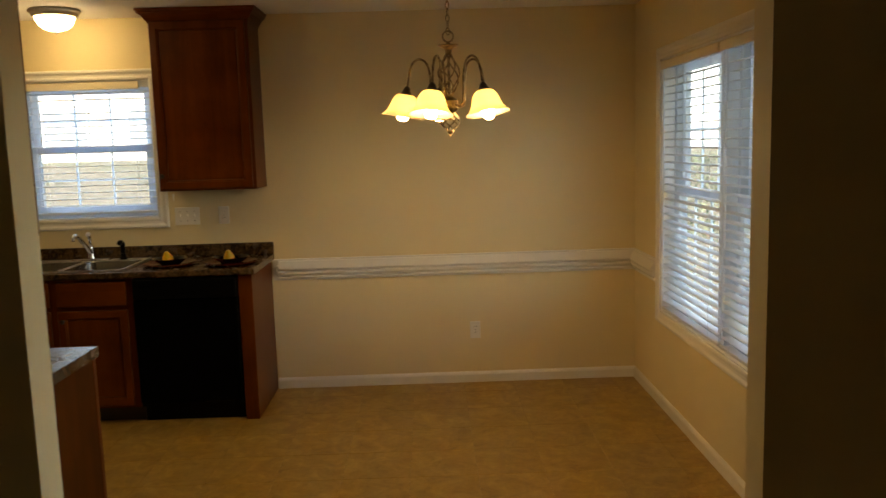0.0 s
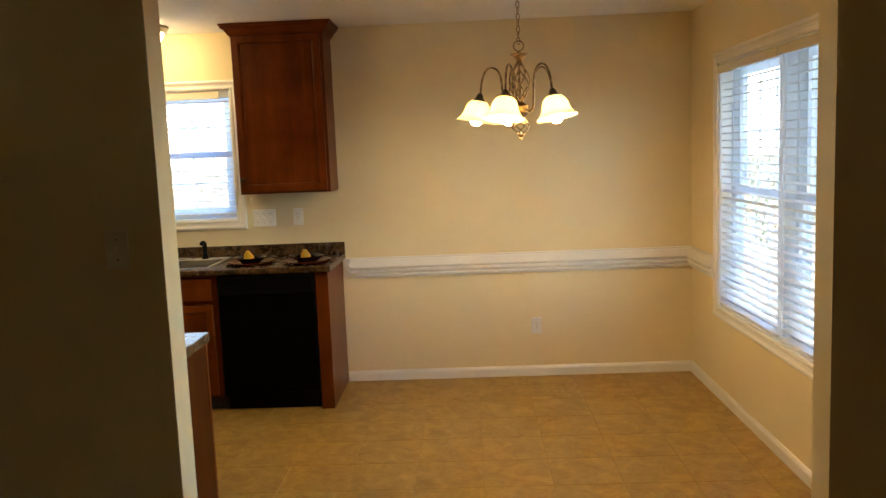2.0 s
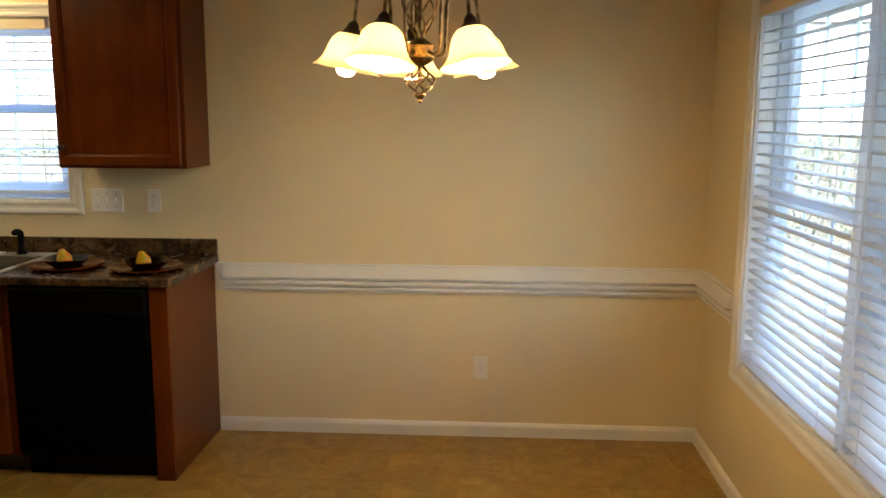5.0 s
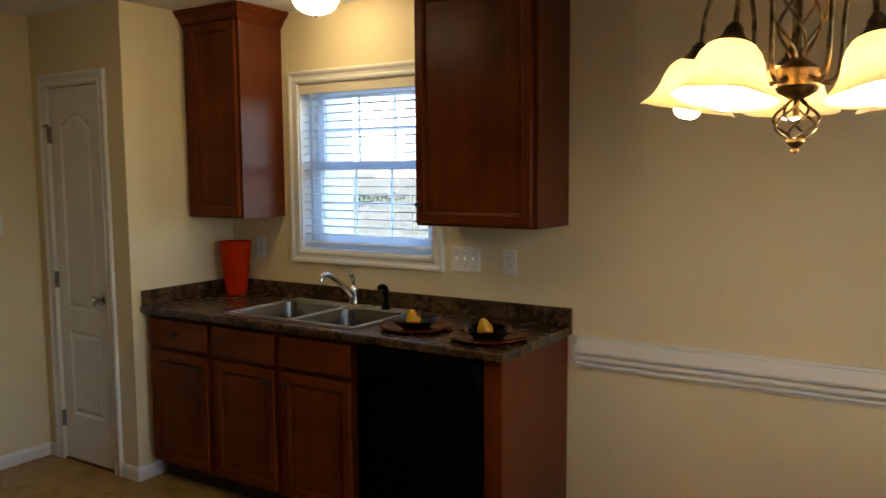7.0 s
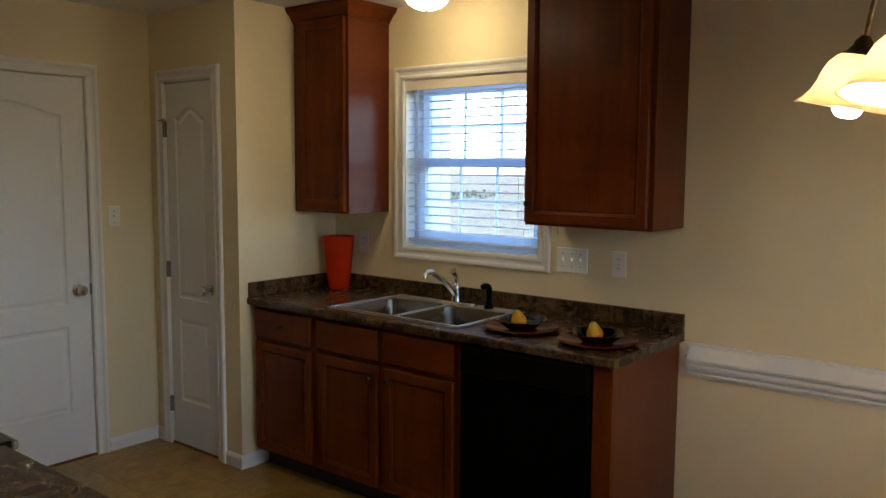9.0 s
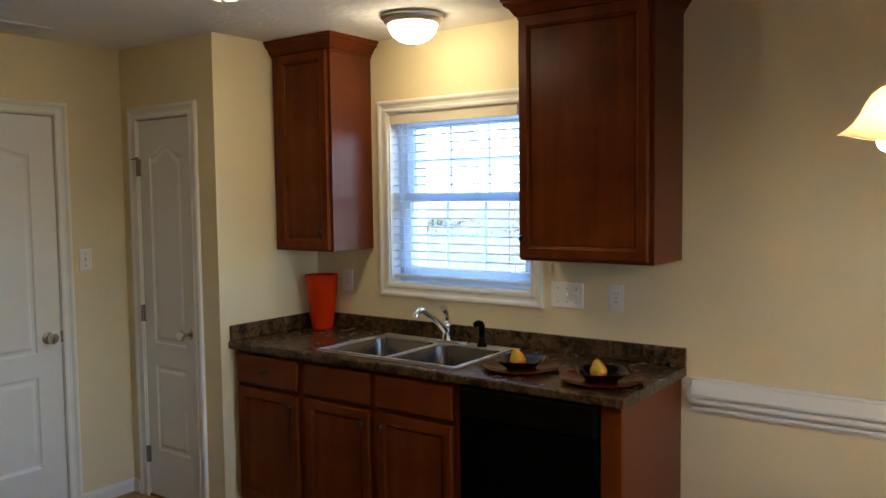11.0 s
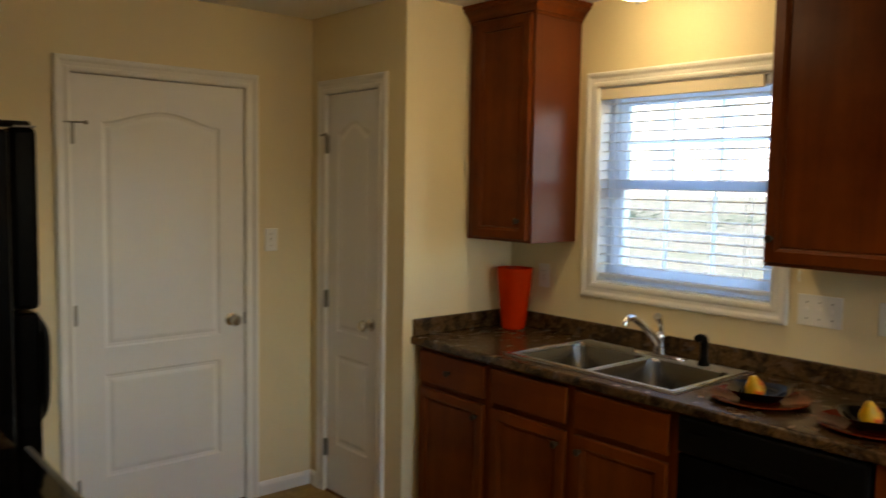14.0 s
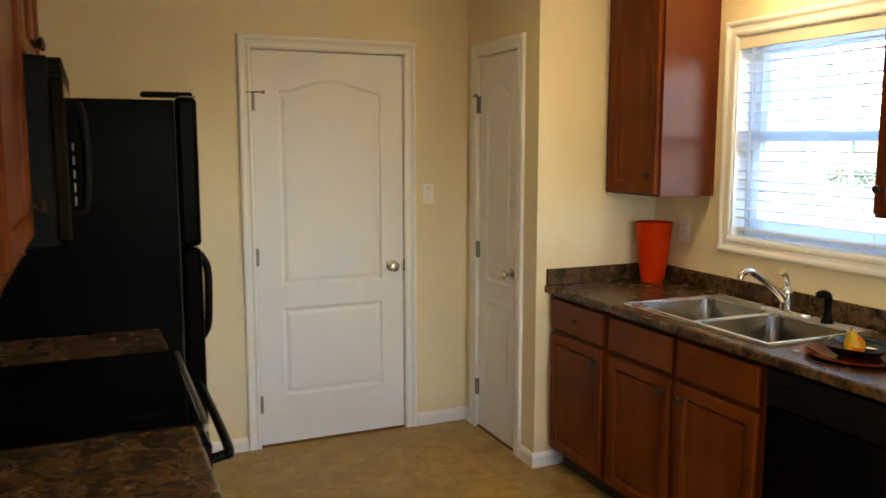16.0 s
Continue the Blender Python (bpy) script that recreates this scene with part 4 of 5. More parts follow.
for q in range(6):          # twisted cage round the stem
    pts = []
    for s in range(17):
        t = s / 16
        a_ = 2 * math.pi * q / 6 + 2.6 * t
        r = 0.012 + 0.038 * math.sin(math.pi * t) ** 1.2
        pts.append((r * math.cos(a_), r * math.sin(a_), 1.995 - 0.185 * t))
    part("cage_rod", tube(pts, 0.0035, 6), BRASS, ch)
part("stem", tube([(0, 0, 1.995), (0, 0, 1.70)], 0.006, 8), BRASS, ch)
part("hub", lathe([(0, 1.815), (0.012, 1.815), (0.016, 1.806), (0.030, 1.796), (0.040, 1.788), (0.038, 1.784), (0.036, 1.756), (0.040, 1.752), (0.036, 1.744), (0.022, 1.736), (0.010, 1.730), (0, 1.729)], 28), BRASS, ch, "", True)
for q in range(6):          # the small lower cage
    pts = []
    for s in range(13):
        t = s / 12
        a_ = 2 * math.pi * q / 6 - 2.2 * t
        r = 0.009 + 0.034 * math.sin(math.pi * t ** 1.25) ** 0.9
        pts.append((r * math.cos(a_), r * math.sin(a_), 1.732 - 0.078 * t))
    part("cage_rod", tube(pts, 0.003, 6), BRASS, ch)
part("finial", lathe([(0, 1.657), (0.015, 1.656), (0.018, 1.649), (0.010, 1.640), (0.006, 1.636), (0.008, 1.631), (0, 1.624)], 20), BRASS, ch, "", True)
RB = 0.194
arm_me = smooth(link_mesh("arm", tube(spline([(0.034, 0, 1.770), (0.058, 0, 1.762), (0.078, 0, 1.776), (0.083, 0, 1.820), (0.086, 0, 1.900), (0.100, 0, 1.955), (0.130, 0, 1.977), (0.162, 0, 1.962),
                                                (0.182, 0, 1.915), (0.192, 0, 1.850)], 6), 0.0052, 10), BRASS))
cap_me = smooth(link_mesh("lamp_holder", lathe([(0, 1.858), (0.008, 1.858), (0.012, 1.852), (0.016, 1.848), (0.018, 1.838), (0.022, 1.834), (0.025, 1.828), (0.033, 1.824), (0.034, 1.820), (0, 1.820)], 24), BRONZE))
bell = [(0.032, 1.822), (0.043, 1.816), (0.055, 1.802), (0.063, 1.783), (0.068, 1.763), (0.076, 1.746), (0.086, 1.733), (0.096, 1.724), (0.102, 1.719)]
bm = nb()
SEG = 60
rings = []
for lay in (0, 1):
    rows_ = []
    for r, z in (bell if lay == 0 else bell[::-1]):
        f = max(0.0, (r - 0.07) / 0.038)
        rr_ = r * 0.965 - (0.003 if lay else 0)
        rows_.append([bm.verts.new((rr_ * (1 + 0.012 * f * math.cos(6 * 2 * math.pi * q / SEG)) * math.cos(2 * math.pi * q / SEG),
                                    rr_ * (1 + 0.012 * f * math.cos(6 * 2 * math.pi * q / SEG)) * math.sin(2 * math.pi * q / SEG),
                                    z + 0.0012 * f * math.cos(6 * 2 * math.pi * q / SEG))) for q in range(SEG)])
    rings += rows_
for a_, b_ in zip(rings, rings[1:]):
    for q in range(SEG):
        bm.faces.new((a_[q], a_[(q + 1) % SEG], b_[(q + 1) % SEG], b_[q]))
shade_me = smooth(link_mesh("shade", bm, SHADEM), 60)
bulb_me = smooth(link_mesh("bulb", lathe([(0, 1.805), (0.010, 1.803), (0.013, 1.782), (0.019, 1.762), (0.025, 1.744), (0.0285, 1.731), (0.028, 1.720), (0.025, 1.711), (0.019, 1.704), (0.010, 1.7005), (0, 1.700)], 28), BULBM))
for q in range(5):
    a_ = radians(-90 - 24 + 72 * q)
    x, y = RB * math.cos(a_), RB * math.sin(a_)
    shared("arm", arm_me, ch, pose(0, 0, 0, 0, 0, math.degrees(a_)))
    tip = pose(x, y, 1.845) @ Matrix.Rotation(radians(-11), 4, Vector((-math.sin(a_), math.cos(a_), 0))) @ pose(0, 0, -1.845)
    shared("lamp_holder", cap_me, ch, tip)
    tagged(shared("shade", shade_me, ch, tip @ pose(0, 0, 0, 0, 0, 25 * q)), "glowing scalloped alabaster glass bell")
    shared("bulb", bulb_me, ch, tip)


# ---- ceiling vents ----
def vent(m, w_, d_):
    c = thing("ceiling_vent", m, "white louvred ceiling air vent", "air vent", "ceiling vents")
    part("vent_frame", boxes([(-w_ / 2, w_ / 2, -d_ / 2, -d_ / 2 + 0.02, -0.008, 0), (-w_ / 2, w_ / 2, d_ / 2 - 0.02, d_ / 2, -0.008, 0),
                              (-w_ / 2, -w_ / 2 + 0.02, -d_ / 2 + 0.02, d_ / 2 - 0.02, -0.008, 0), (w_ / 2 - 0.02, w_ / 2, -d_ / 2 + 0.02, d_ / 2 - 0.02, -0.008, 0)]), TRIM, c)
    part("backing", box(nb(), -w_ / 2 + 0.02, w_ / 2 - 0.02, -d_ / 2 + 0.02, d_ / 2 - 0.02, -0.0012, -0.0004), GASKET, c)
    me = link_mesh("louvre", box(nb(), -w_ / 2 + 0.02, w_ / 2 - 0.02, -0.007, 0.007, -0.0007, 0.0007), TRIM)
    n = int((d_ - 0.04) / 0.014)
    for q in range(n):
        shared("louvre", me, c, pose(0, -d_ / 2 + 0.027 + 0.014 * q, -0.006, 35, 0, 0))
    return c


vent(pose(1.23, 4.34, H, 0, 0, 0), 0.20, 0.25)
vent(pose(-3.47, 4.36, H, 0, 0, 90), 0.36, 0.15)

# ---- the range side of the kitchen (fronts face +y) ----
YF = 3.304                                   # cabinet faces
SB = YF - YS - 0.002
R180 = lambda x, y, z=0: pose(x, y, z, 0, 0, 180)
base_cabinet(R180(-0.990, YF), 0.545, SB, [(0.020, 0.525, 0.115, 0.690, (0.49, 0.635))], [(0.020, 0.525, 0.716, 0.858, (0.272, 0.787))], "cherry-stained base cabinet beside the range")
base_cabinet(R180(-2.306, YF), 0.360, SB, [(0.020, 0.340, 0.115, 0.690, (0.06, 0.635))], [(0.020, 0.340, 0.716, 0.858, (0.18, 0.787))], "narrow cherry-stained base cabinet between range and refrigerator")
ep2 = thing("end_panel", pose(-0.989, YS, 0), "matt cherry-stained end panel beside the opening, toned dark for shade", "cabinet panel")
part("side_panel", box(nb(), 0, 0.015, 0.001, YF - YS - 0.0225, 0, 0.875, 0.001), CHERRY_SHADED, ep2)
part("stile", box(nb(), 0, 0.0165, YF - YS - 0.022, YF - YS, 0, 0.875, 0.0015), CHERRY, ep2)
countertop("countertop", -1.538, -0.968, YF + 0.022, YS + 0.001, None, [(-1.538, -0.968, YS + 0.001, YS + 0.021)], "brown granite-look laminate countertop at the end of the range run")
countertop("countertop", -2.672, -2.305, YF + 0.024, YS + 0.001, None, [(-2.672, -2.305, YS + 0.001, YS + 0.021)], "short brown laminate countertop between range and refrigerator")

rg = thing("range", R180(-1.540, YF + 0.024), "black electric range with a glass cooktop", "stove")
RW = 0.762
part("body", box(nb(), 0.003, RW - 0.003, 0.0, SB + 0.023, 0.05, 0.895), BLACK, rg)
part("cooktop", box(nb(), 0.0, RW, -0.012, SB - 0.041, 0.896, 0.918, 0.004), BLACKGLASS, rg, "black glass cooktop")
part("front_trim", box(nb(), 0.0, RW, -0.030, -0.0125, 0.892, 0.914, 0.005), HINGE, rg, "steel strip along the cooktop's front")
part("oven_door", box(nb(), 0.006, RW - 0.006, -0.034, -0.001, 0.30, 0.86, 0.008), BLACKGLASS, rg)
part("drawer", box(nb(), 0.006, RW - 0.006, -0.030, -0.001, 0.07, 0.285, 0.008), BLACK, rg)
hb = tube(spline([(0.055, -0.033, 0.800), (0.058, -0.066, 0.806), (0.085, -0.084, 0.808), (RW / 2, -0.088, 0.808), (RW - 0.085, -0.084, 0.808), (RW - 0.058, -0.066, 0.806), (RW - 0.055, -0.033, 0.800)], 6), 0.013, 12)
part("oven_handle", hb, BLACKPL, rg, "black bar handle", True)
bg = part("back_guard", box(nb(), 0.0, RW, SB - 0.040, SB + 0.023, 0.919, 1.125, 0.008), BLACK, rg)
for x in (0.07, 0.15, RW - 0.15, RW - 0.07):
    part("control_knob", lathe([(0, 0), (0.024, 0), (0.022, 0.018), (0.016, 0.026), (0, 0.027)], 20, m=pose(x, SB - 0.041, 1.045) @ FRONT), BLACKPL, bg, "", True)
part("clock_display", box(nb(), RW / 2 - 0.07, RW / 2 + 0.07, SB - 0.0425, SB - 0.0405, 1.02, 1.075), BLACKGLASS, bg)
for x, y, r in ((0.20, 0.16, 0.10), (0.56, 0.16, 0.075), (0.20, 0.42, 0.075), (0.56, 0.42, 0.10)):
    part("burner_ring", lathe([(r, 0.9182), (r + 0.002, 0.9184), (r + 0.004, 0.9182)], 48, m=pose(x, y, 0), cap=False), RING, rg)
for x in (0.03, RW - 0.03):
    part("foot", lathe([(0, 0), (0.015, 0), (0.012, 0.05), (0, 0.05)], 12, m=pose(x, 0.03, 0)), BLACKPL, rg)

UF = 2.980
UD = UF - YS
upper_cabinet(R180(-0.974, UF, UZ), 0.564, UD - 0.001, UH, [(0.014, 0.550, 0.036, UH - 0.004, (0.508, 0.105))], "cherry-stained wall cabinet beside the microwave", True, CHERRY_SHADED)
upper_cabinet(R180(-1.540, UF, 1.785), 0.760, UD - 0.001, UZ + UH - 1.785, [(0.012, 0.376, 0.010, 0.570, (0.340, 0.06)), (0.384, 0.748, 0.010, 0.570, (0.42, 0.06))],
              "short cherry-stained two-door wall cabinet over the microwave", True, CHERRY)
mw = thing("microwave", R180(-1.540, 3.046, 1.362), "black microwave mounted over the range", "microwave")
part("body", box(nb(), 0.0, 0.760, 0.0, 3.046 - YS - 0.001, 0.0, 0.420, 0.004), BLACKPL, mw)
md = part("door", box(nb(), 0.0, 0.565, -0.030, -0.001, 0.012, 0.372, 0.006), BLACKGLASS, mw)
part("door_handle", tube(spline([(0.535, -0.03, 0.04), (0.535, -0.058, 0.055), (0.535, -0.066, 0.19), (0.535, -0.058, 0.325), (0.535, -0.03, 0.34)], 5), 0.013, 10), BLACKPL, md, "", True)
cpn = part("control_panel", box(nb(), 0.568, 0.760, -0.030, -0.001, 0.012, 0.372, 0.005), BLACKGLASS, mw)
for r in range(5):
    for c in range(3):
        part("button", box(nb(), 0.600 + 0.045 * c, 0.634 + 0.045 * c, -0.0312, -0.0302, 0.05 + 0.04 * r, 0.072 + 0.04 * r), MARK, cpn)
part("vent_grille", boxes([(0.004, 0.756, -0.028, -0.001, 0.376 + 0.009 * q, 0.380 + 0.009 * q) for q in range(5)]), BLACKPL, mw)

fr_ = thing("refrigerator", R180(-2.690, 3.408), "black refrigerator standing beside the white door", "refrigerator")
FW = 0.800
part("body", box(nb(), 0, FW, 0.0, 0.700, 0.03, 1.750, 0.006), BLACK, fr_)
part("lower_door", box(nb(), 0.001, FW - 0.001, -0.082, -0.006, 0.10, 1.200, 0.016), BLACK, fr_)
part("freezer_door", box(nb(), 0.001, FW - 0.001, -0.082, -0.006, 1.210, 1.760, 0.016), BLACK, fr_)
part("gasket", box(nb(), 0.01, FW - 0.01, -0.0058, -0.0002, 0.11, 1.742), GASKET, fr_)
part("hinge_cover", box(nb(), 0.015, 0.085, -0.07, 0.11, 1.7605, 1.780, 0.008), BLACKPL, fr_)
part("hinge_plate", box(nb(), 0.002, 0.05, -0.078, -0.02, 1.7605, 1.766, 0.001), HINGE, fr_)
part("door_handle", tube(spline([(0.06, -0.078, 0.85), (0.06, -0.100, 0.90), (0.06, -0.106, 1.02), (0.06, -0.104, 1.12), (0.06, -0.078, 1.175)], 6), 0.015, 12), BLACKPL, fr_, "black handle", True)
part("kick_grille", box(nb(), 0.01, FW - 0.01, -0.04, -0.001, 0.02, 0.092), BLACKPL, fr_)
for x in (0.06, FW - 0.06):
    part("foot", lathe([(0, 0), (0.02, 0), (0.02, 0.03), (0, 0.03)], 12, m=pose(x, 0.06, 0)), BLACKPL, fr_)
    part("foot", lathe([(0, 0), (0.02, 0), (0.02, 0.03), (0, 0.03)], 12, m=pose(x, 0.62, 0)), BLACKPL, fr_)

# ---- the planter box with twig balls on the near counter ----
PB = pose(-1.432, 2.790, 0.914, 0, 0, 72)
pb = thing("planter_box", PB, "cream flared planter box printed with tan scrolls", "decorative box")
PH = 0.141
bm = nb()
prev = None
for hx, hy, z in ((0.051, 0.034, 0.0), (0.053, 0.036, 0.002), (0.073, 0.054, PH), (0.0705, 0.0515, PH), (0.050, 0.033, 0.010)):
    cur = [bm.verts.new((sx * hx, sy * hy, z)) for sx, sy in ((-1, -1), (1, -1), (1, 1), (-1, 1))]
    if prev:
        for q in range(4):
            bm.faces.new((prev[q], prev[(q + 1) % 4], cur[(q + 1) % 4], cur[q]))
    else:
        bm.faces.new(cur)
    prev = cur
bm.faces.new(prev)
part("box", bm, POT, pb)
rng = random.Random(5)
for side in range(4):
    bm = nb()
    long_ = side % 2 == 0
    for q in range(22 if long_ else 13):
        lim0 = 0.053 if long_ else 0.036
        u, z0 = rng.uniform(-1, 1) * lim0, 0.012 + (PH - 0.024) * ((q * 0.618 + 0.1 * rng.random()) % 1.0)
        rad, st, sgn = rng.uniform(0.013, 0.023), rng.uniform(0, 6.28), rng.choice((-1, 1))
        pts = []
        for s in range(22):
            t = s / 21
            a_ = st + sgn * 6.4 * t
            rr_ = rad * (1.15 - 0.95 * t)
            zz = z0 + rr_ * math.sin(a_)
            if not 0.004 < zz < PH - 0.004:
                continue
            f = 0.020 * zz / PH
            lim, out = (0.053 + f, 0.036 + 0.018 * zz / PH) if long_ else (0.036 + 0.018 * zz / PH, 0.053 + f)
            uu = u + rr_ * math.cos(a_)
            if abs(uu) < lim - 0.002:
                pts.append((uu, -out - 0.0004, zz))
        if len(pts) > 5:
            tube(pts, lambda t: 0.0021 - 0.0010 * t, 5, bm)
    o = part("scroll_print", bm, SCROLL, pb, "tan scroll print")
    o.matrix_basis = pose(0, 0, 0, 0, 0, 90 * side)


def twig_ball(u, v_, z, r, seed, material, label, strand=0.0017, n=56, core=0.86):
    rng = random.Random(seed)
    p = PB @ Vector((u, v_, z))
    ball = thing("twig_ball", pose(p.x, p.y, p.z), label, "decorative ball", "twig balls")
    bm = nb()
    bmesh.ops.create_icosphere(bm, subdivisions=3, radius=r * core)
    for q in bm.verts:
        q.co *= 1 + 0.05 * noise.noise(q.co * 90 + Vector((seed, 0, 0)))
    part("core", bm, material, ball, soft=True)
    for q in range(n):
        ax = Vector((rng.gauss(0, 1), rng.gauss(0, 1), rng.gauss(0, 1))).normalized()
        e = ax.orthogonal().normalized()
        f = ax.cross(e)
        off = rng.uniform(-0.6, 0.6) * r
        rad = math.sqrt(r * r - off * off)
        part("twig", tube([ax * off + rad * (1 + 0.02 * math.sin(3 * t + q)) * (e * math.cos(t) + f * math.sin(t)) for t in [2 * math.pi * s / 16 for s in range(17)]], strand, 4), material, ball, soft=True)


BROWN = "brown twig ball heaped in the planter box"
for q, (u, v_, z, r) in enumerate(((-0.020, -0.012, 0.088, 0.033), (0.036, -0.010, 0.086, 0.032), (-0.002, -0.014, PH + 0.018, 0.035), (0.040, 0.018, PH + 0.046, 0.029), (0.046, -0.016, PH + 0.004, 0.028))):
    twig_ball(u, v_, z, r, 20 + q, WICKER, BROWN)
twig_ball(-0.042, 0.024, PH + 0.030, 0.030, 31, STRAWBALL, "pale tan ball of woven cane strips in the planter box", 0.0035, 22, 0.84)
twig_ball(-0.046, -0.022, PH - 0.006, 0.022, 32, WHITEBALL, "small off-white ball in the planter box", 0.001, 30, 0.97)

# ---- outside ----
bm = nb()
N = 60
grid = [[bm.verts.new(((i - N / 2) * 4.0, (j - N / 2) * 4.0 + 10, -0.45 + (0.25 * noise.noise(((i * 0.31), (j * 0.27), 0.3)) + 1.6 * max(0, min(1, (j - N / 2) * 4 / 16)) if j > N / 2 else 0)))
         for j in range(N + 1)] for i in range(N + 1)]
for i in range(N):
    for j in range(N):
        bm.faces.new((grid[i][j], grid[i + 1][j], grid[i + 1][j + 1], grid[i][j + 1]))
single("ground", bm, GRASS, "patchy winter lawn around the house", "lawn", "", "structure", soft=True)
single("ground_far", box(nb(), -900, 900, -900, 900, -3.0, -2.2), GRASS, "far fields", "lawn", "", "structure")


def house(x, y, w_, d_, h_, turn, wallm, label, wins):
    c = thing("house", pose(x, y, 0.9, 0, 0, turn), label, "house")
    part("wall", box(nb(), -w_ / 2, w_ / 2, 0, d_, 0, h_), wallm, c)
    bm = nb()
    me = link_mesh("siding_board", box(nb(), -w_ / 2 - 0.01, w_ / 2 + 0.01, -0.025, -0.001, 0, 0.19), wallm)
    for q in range(int(h_ / 0.2)):
        shared("siding_board", me, c, pose(0, 0, 0.2 * q + 0.05, -4, 0, 0))
    e, rh = 0.5, 2.3
    pts = [bm.verts.new(p) for p in ((-w_ / 2 - e, -e, h_ - 0.1), (w_ / 2 + e, -e, h_ - 0.1), (w_ / 2 + e, d_ + e, h_ - 0.1), (-w_ / 2 - e, d_ + e, h_ - 0.1),
                                     (-w_ / 2 - e, d_ / 2, h_ + rh), (w_ / 2 + e, d_ / 2, h_ + rh))]
    for f in ((0, 1, 5, 4), (2, 3, 4, 5), (0, 4, 3), (1, 2, 5), (3, 2, 1, 0)):
        bm.faces.new([pts[q] for q in f])
    part("roof", bm, ROOF, c)
    for wx, wz, ww, wh in wins:
        o = part("window", boxes([(wx - ww / 2 - 0.09, wx - ww / 2, -0.07, -0.01, wz - 0.09, wz + wh + 0.09), (wx + ww / 2, wx + ww / 2 + 0.09, -0.07, -0.01, wz - 0.09, wz + wh + 0.09),
                                  (wx - ww / 2, wx + ww / 2, -0.07, -0.01, wz - 0.09, wz), (wx - ww / 2, wx + ww / 2, -0.07, -0.01, wz + wh, wz + wh + 0.09),
                                  (wx - ww / 2, wx + ww / 2, -0.065, -0.01, wz + wh / 2 - 0.03, wz + wh / 2 + 0.03)]), VINYL, c)
        part("pane", box(nb(), wx - ww / 2, wx + ww / 2, -0.045, -0.03, wz, wz + wh), DARKPANE, o)
    return c


house(-17.5, 36.0, 15.0, 9.0, 5.4, 0, SIDING, "pale two-storey house across the lawn", [(-5, 1.0, 1.1, 1.6), (-1.8, 1.0, 1.1, 1.6), (2.2, 1.0, 1.8, 1.6), (5.5, 1.0, 1.1, 1.6),
                                                                                 (-5, 3.5, 1.1, 1.4), (-1.8, 3.5, 1.1, 1.4), (2.2, 3.5, 1.1, 1.4), (5.5, 3.5, 1.1, 1.4)])
house(15.0, 44.0, 22.0, 9.0, 5.6, 0, SIDING2, "grey-blue house beyond the side lawn", [(-9, 1.1, 1.0, 1.5), (-6, 1.1, 1.8, 1.5), (6, 1.1, 1.0, 1.5)])

# the garage wing of this house, standing out to the north of the kitchen
wg = thing("house_wing", pose(-3.850, 5.905, -0.5), "white clapboard garage wing with a white corner board", "house wall")
part("wall", box(nb(), -4.0, -0.02, 0.0, 2.09, 0, 3.0), SIDING_W, wg)
me = link_mesh("siding_board", box(nb(), -0.012, 0.006, 0.0, 1.97, 0, 0.148), SIDING_W)
for q in range(19):
    shared("siding_board", me, wg, pose(0, 0, 0.15 * q + 0.04, 0, 5, 0))
part("corner_board", box(nb(), -0.10, 0.014, 1.97, 2.10, 0, 3.0), TRIM, wg)


def tree(x, y, h_, crown, seed, label, leaf=LEAF, count=900):
    rng = random.Random(seed)
    t_ = thing("tree", pose(x, y, -0.4), label, "tree", "trees outside")
    bm = nb()
    tube(spline([(0, 0, 0), (0.05, 0.02, h_ * 0.3), (-0.05, 0.06, h_ * 0.6), (0.02, 0, h_ * 0.95)], 5), lambda t: h_ * 0.022 * (1 - 0.85 * t), 8, bm)
    tips = []
    for q in range(14):
        a_, z = rng.uniform(0, 6.28), h_ * rng.uniform(0.3, 0.85)
        l = crown * rng.uniform(0.5, 1.0) * (1.15 - z / h_ * 0.6)
        end = Vector((l * math.cos(a_), l * math.sin(a_), z + l * rng.uniform(0.15, 0.6)))
        tube(spline([(0, 0, z), end * 0.5 + Vector((0, 0, z * 0.48)), end], 4), lambda t: h_ * 0.007 * (1 - 0.8 * t), 6, bm)
        tips.append((end, l))
    part("trunk", bm, BARK, t_)
    vs, fs = [], []
    for q in range(count):
        end, l = tips[q % len(tips)]
        c = end * rng.uniform(0.55, 1.05) + Vector((rng.gauss(0, 0.2), rng.gauss(0, 0.2), rng.gauss(0.1, 0.2))) * l * 1.3
        c.z = max(c.z, h_ * 0.22)
        u = Vector((rng.gauss(0, 1), rng.gauss(0, 1), rng.gauss(0, 0.6))).normalized()
        w2 = u.orthogonal().normalized()
        s = rng.uniform(0.06, 0.13) * (h_ / 5)
        n = len(vs)
        vs += [c - u * s, c + w2 * s * 0.5, c + u * s, c - w2 * s * 0.5]
        fs.append((n, n + 1, n + 2, n + 3))
    me = bpy.data.meshes.new("crown")
    me.from_pydata(vs, [], fs)
    me.materials.append(leaf)
    o = new("crown", me)
    o.parent = t_
    return t_


tree(24.0, 27.0, 6.5, 2.0, 2, "evergreen tree on the lawn", LEAF, 1500)


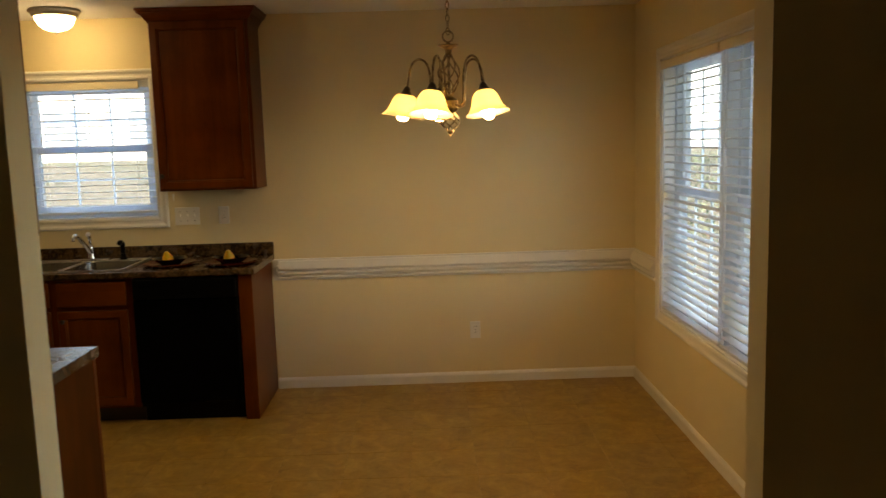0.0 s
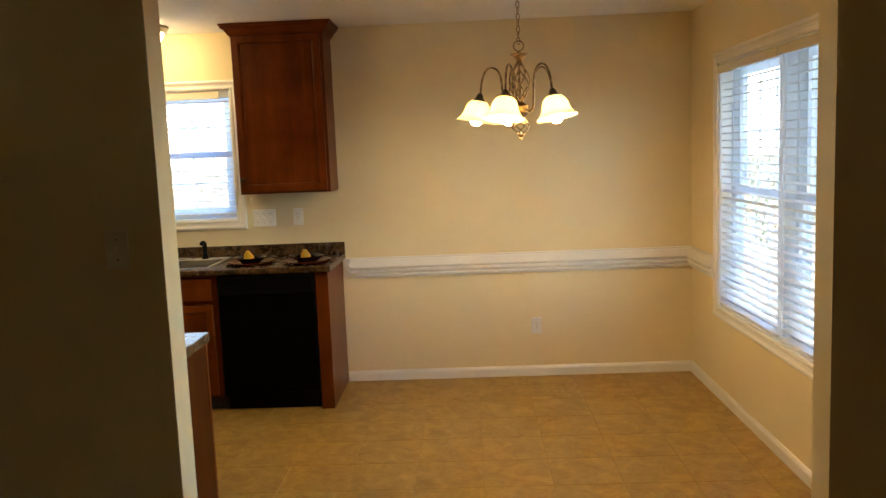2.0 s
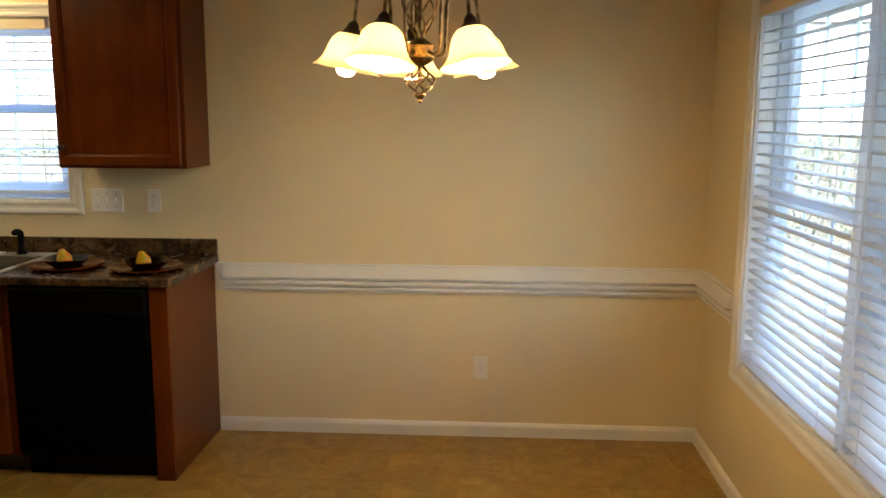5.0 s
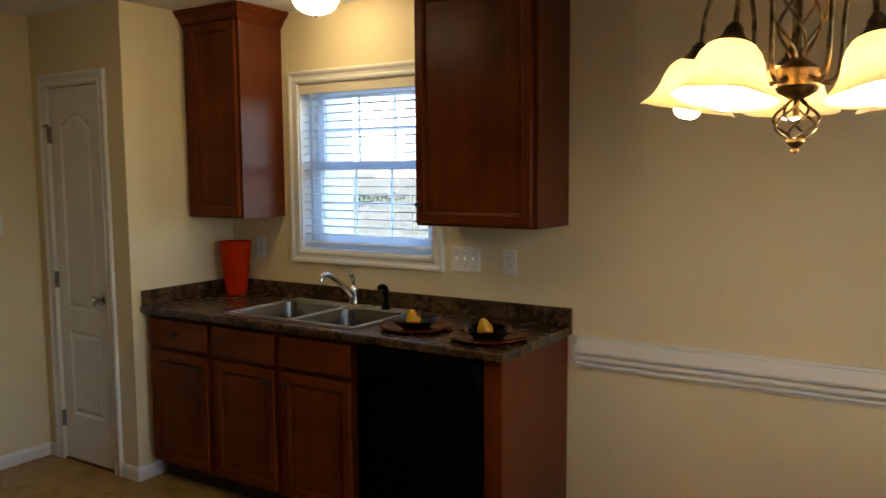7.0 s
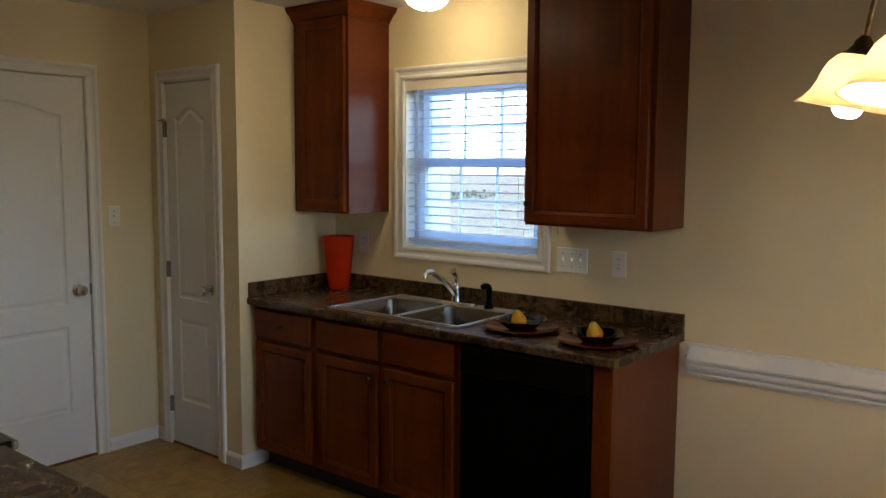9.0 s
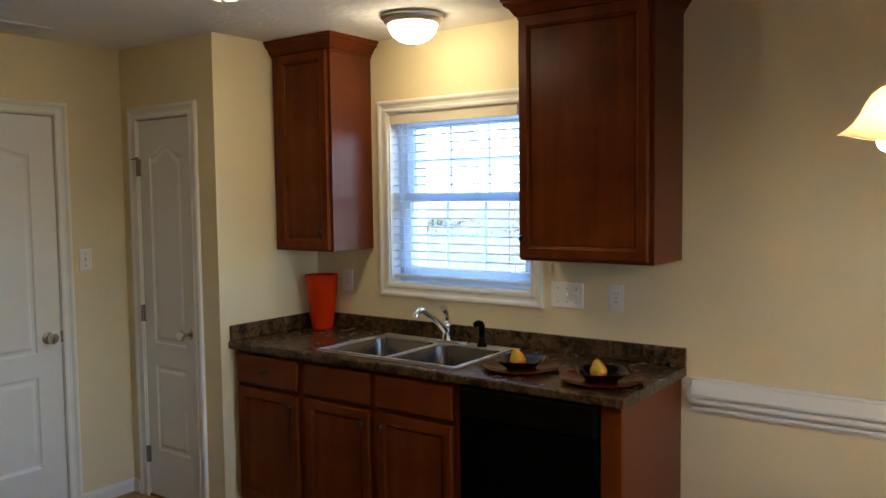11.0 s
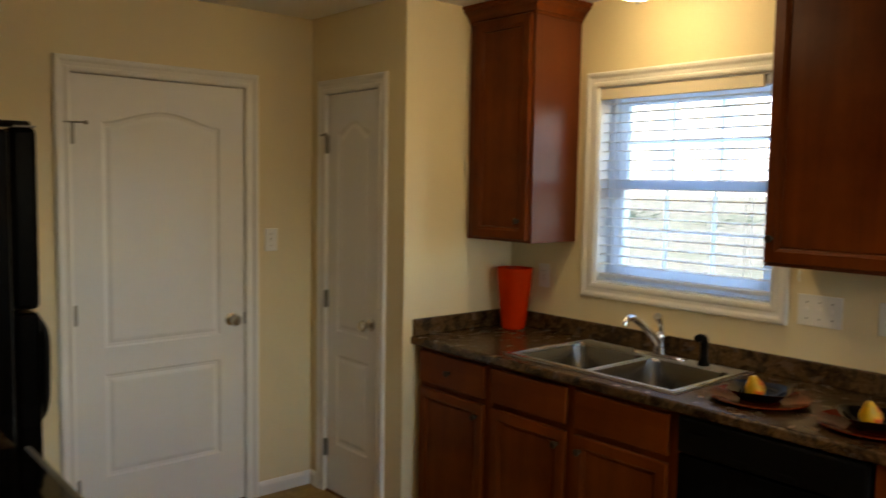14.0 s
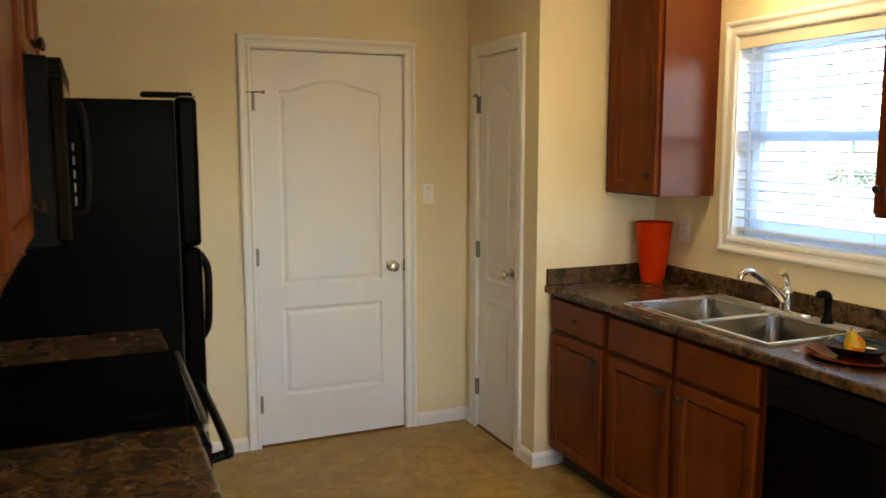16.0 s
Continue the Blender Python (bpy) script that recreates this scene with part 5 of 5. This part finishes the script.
def brush(x0, x1, y0, y1, h_, n, seed, material, label):
    rng = random.Random(seed)
    vs, fs = [], []
    for q in range(n):
        x, y = rng.uniform(x0, x1), rng.uniform(y0, y1)
        z = -0.45 + 1.6 * max(0, min(1, (y - 10) / 16)) + rng.random() ** 1.3 * h_ * (0.7 + 0.3 * math.sin(x * 1.7) * math.cos(y * 0.9))
        u = Vector((rng.gauss(0, 0.6), rng.gauss(0, 0.6), 1)).normalized()
        w2 = u.orthogonal().normalized()
        s = rng.uniform(0.03, 0.07)
        c, m_ = Vector((x, y, z)), len(vs)
        vs += [c - u * s, c + w2 * s * 0.4, c + u * s, c - w2 * s * 0.4]
        fs.append((m_, m_ + 1, m_ + 2, m_ + 3))
    me = bpy.data.meshes.new("brush")
    me.from_pydata(vs, [], fs)
    me.materials.append(material)
    tagged(new("brush", me), label, "shrubs", "", "stuff")


brush(-16, 0, 14.2, 16.6, 0.10, 9000, 7, COVER, "low green hedge across the lawn")
brush(-18, 0, 19.5, 22.5, 0.12, 9000, 11, COVER, "strip of green ground cover on the lawn")
# pale colour stands in for a sunlit strip of lawn beyond the window
brush(3, 26, 31.5, 33.0, 1.0, 6000, 9, STRAW, "pale dry grass standing in for a sunlit strip of lawn")
brush(2, 18, 13.0, 24.0, 0.3, 14000, 10, COVER, "green ground cover on the side lawn")

# ---- floor tiles ----
TS, JOINT = 0.330, 0.0014
bm = box(nb(), JOINT / 2, TS - JOINT / 2, JOINT / 2, TS - JOINT / 2, -0.0024, 0.0, 0.0012, lambda p: p.z > -0.001, 1)
tile_me = link_mesh("floor_tile", bm, FLOOR)
cut = {}
ox, oy = XE - 0.17, YN - 0.22
nx, ny = int((XE - XW) / TS) + 2, int((YN - YP) / TS) + 2
for i in range(-1, nx):
    for j in range(-1, ny):
        x0, x1 = ox - (i + 1) * TS, ox - i * TS
        y0, y1 = oy - (j + 1) * TS, oy - j * TS
        a0, a1, b0, b1 = max(x0, XW), min(x1, XE), max(y0, YP), min(y1, YN)
        if a1 - a0 < 0.01 or b1 - b0 < 0.01:
            continue
        key = (round(a1 - a0, 4), round(b1 - b0, 4))
        if key == (TS, TS):
            me = tile_me
        else:
            if key not in cut:
                cut[key] = link_mesh("floor_tile", box(nb(), JOINT / 2, key[0] - JOINT / 2, JOINT / 2, key[1] - JOINT / 2, -0.0024, 0.0, 0.0012, lambda p: p.z > -0.001, 1), FLOOR)
            me = cut[key]
        shared("floor_tile", me, floor, pose(a0, b0, 0))
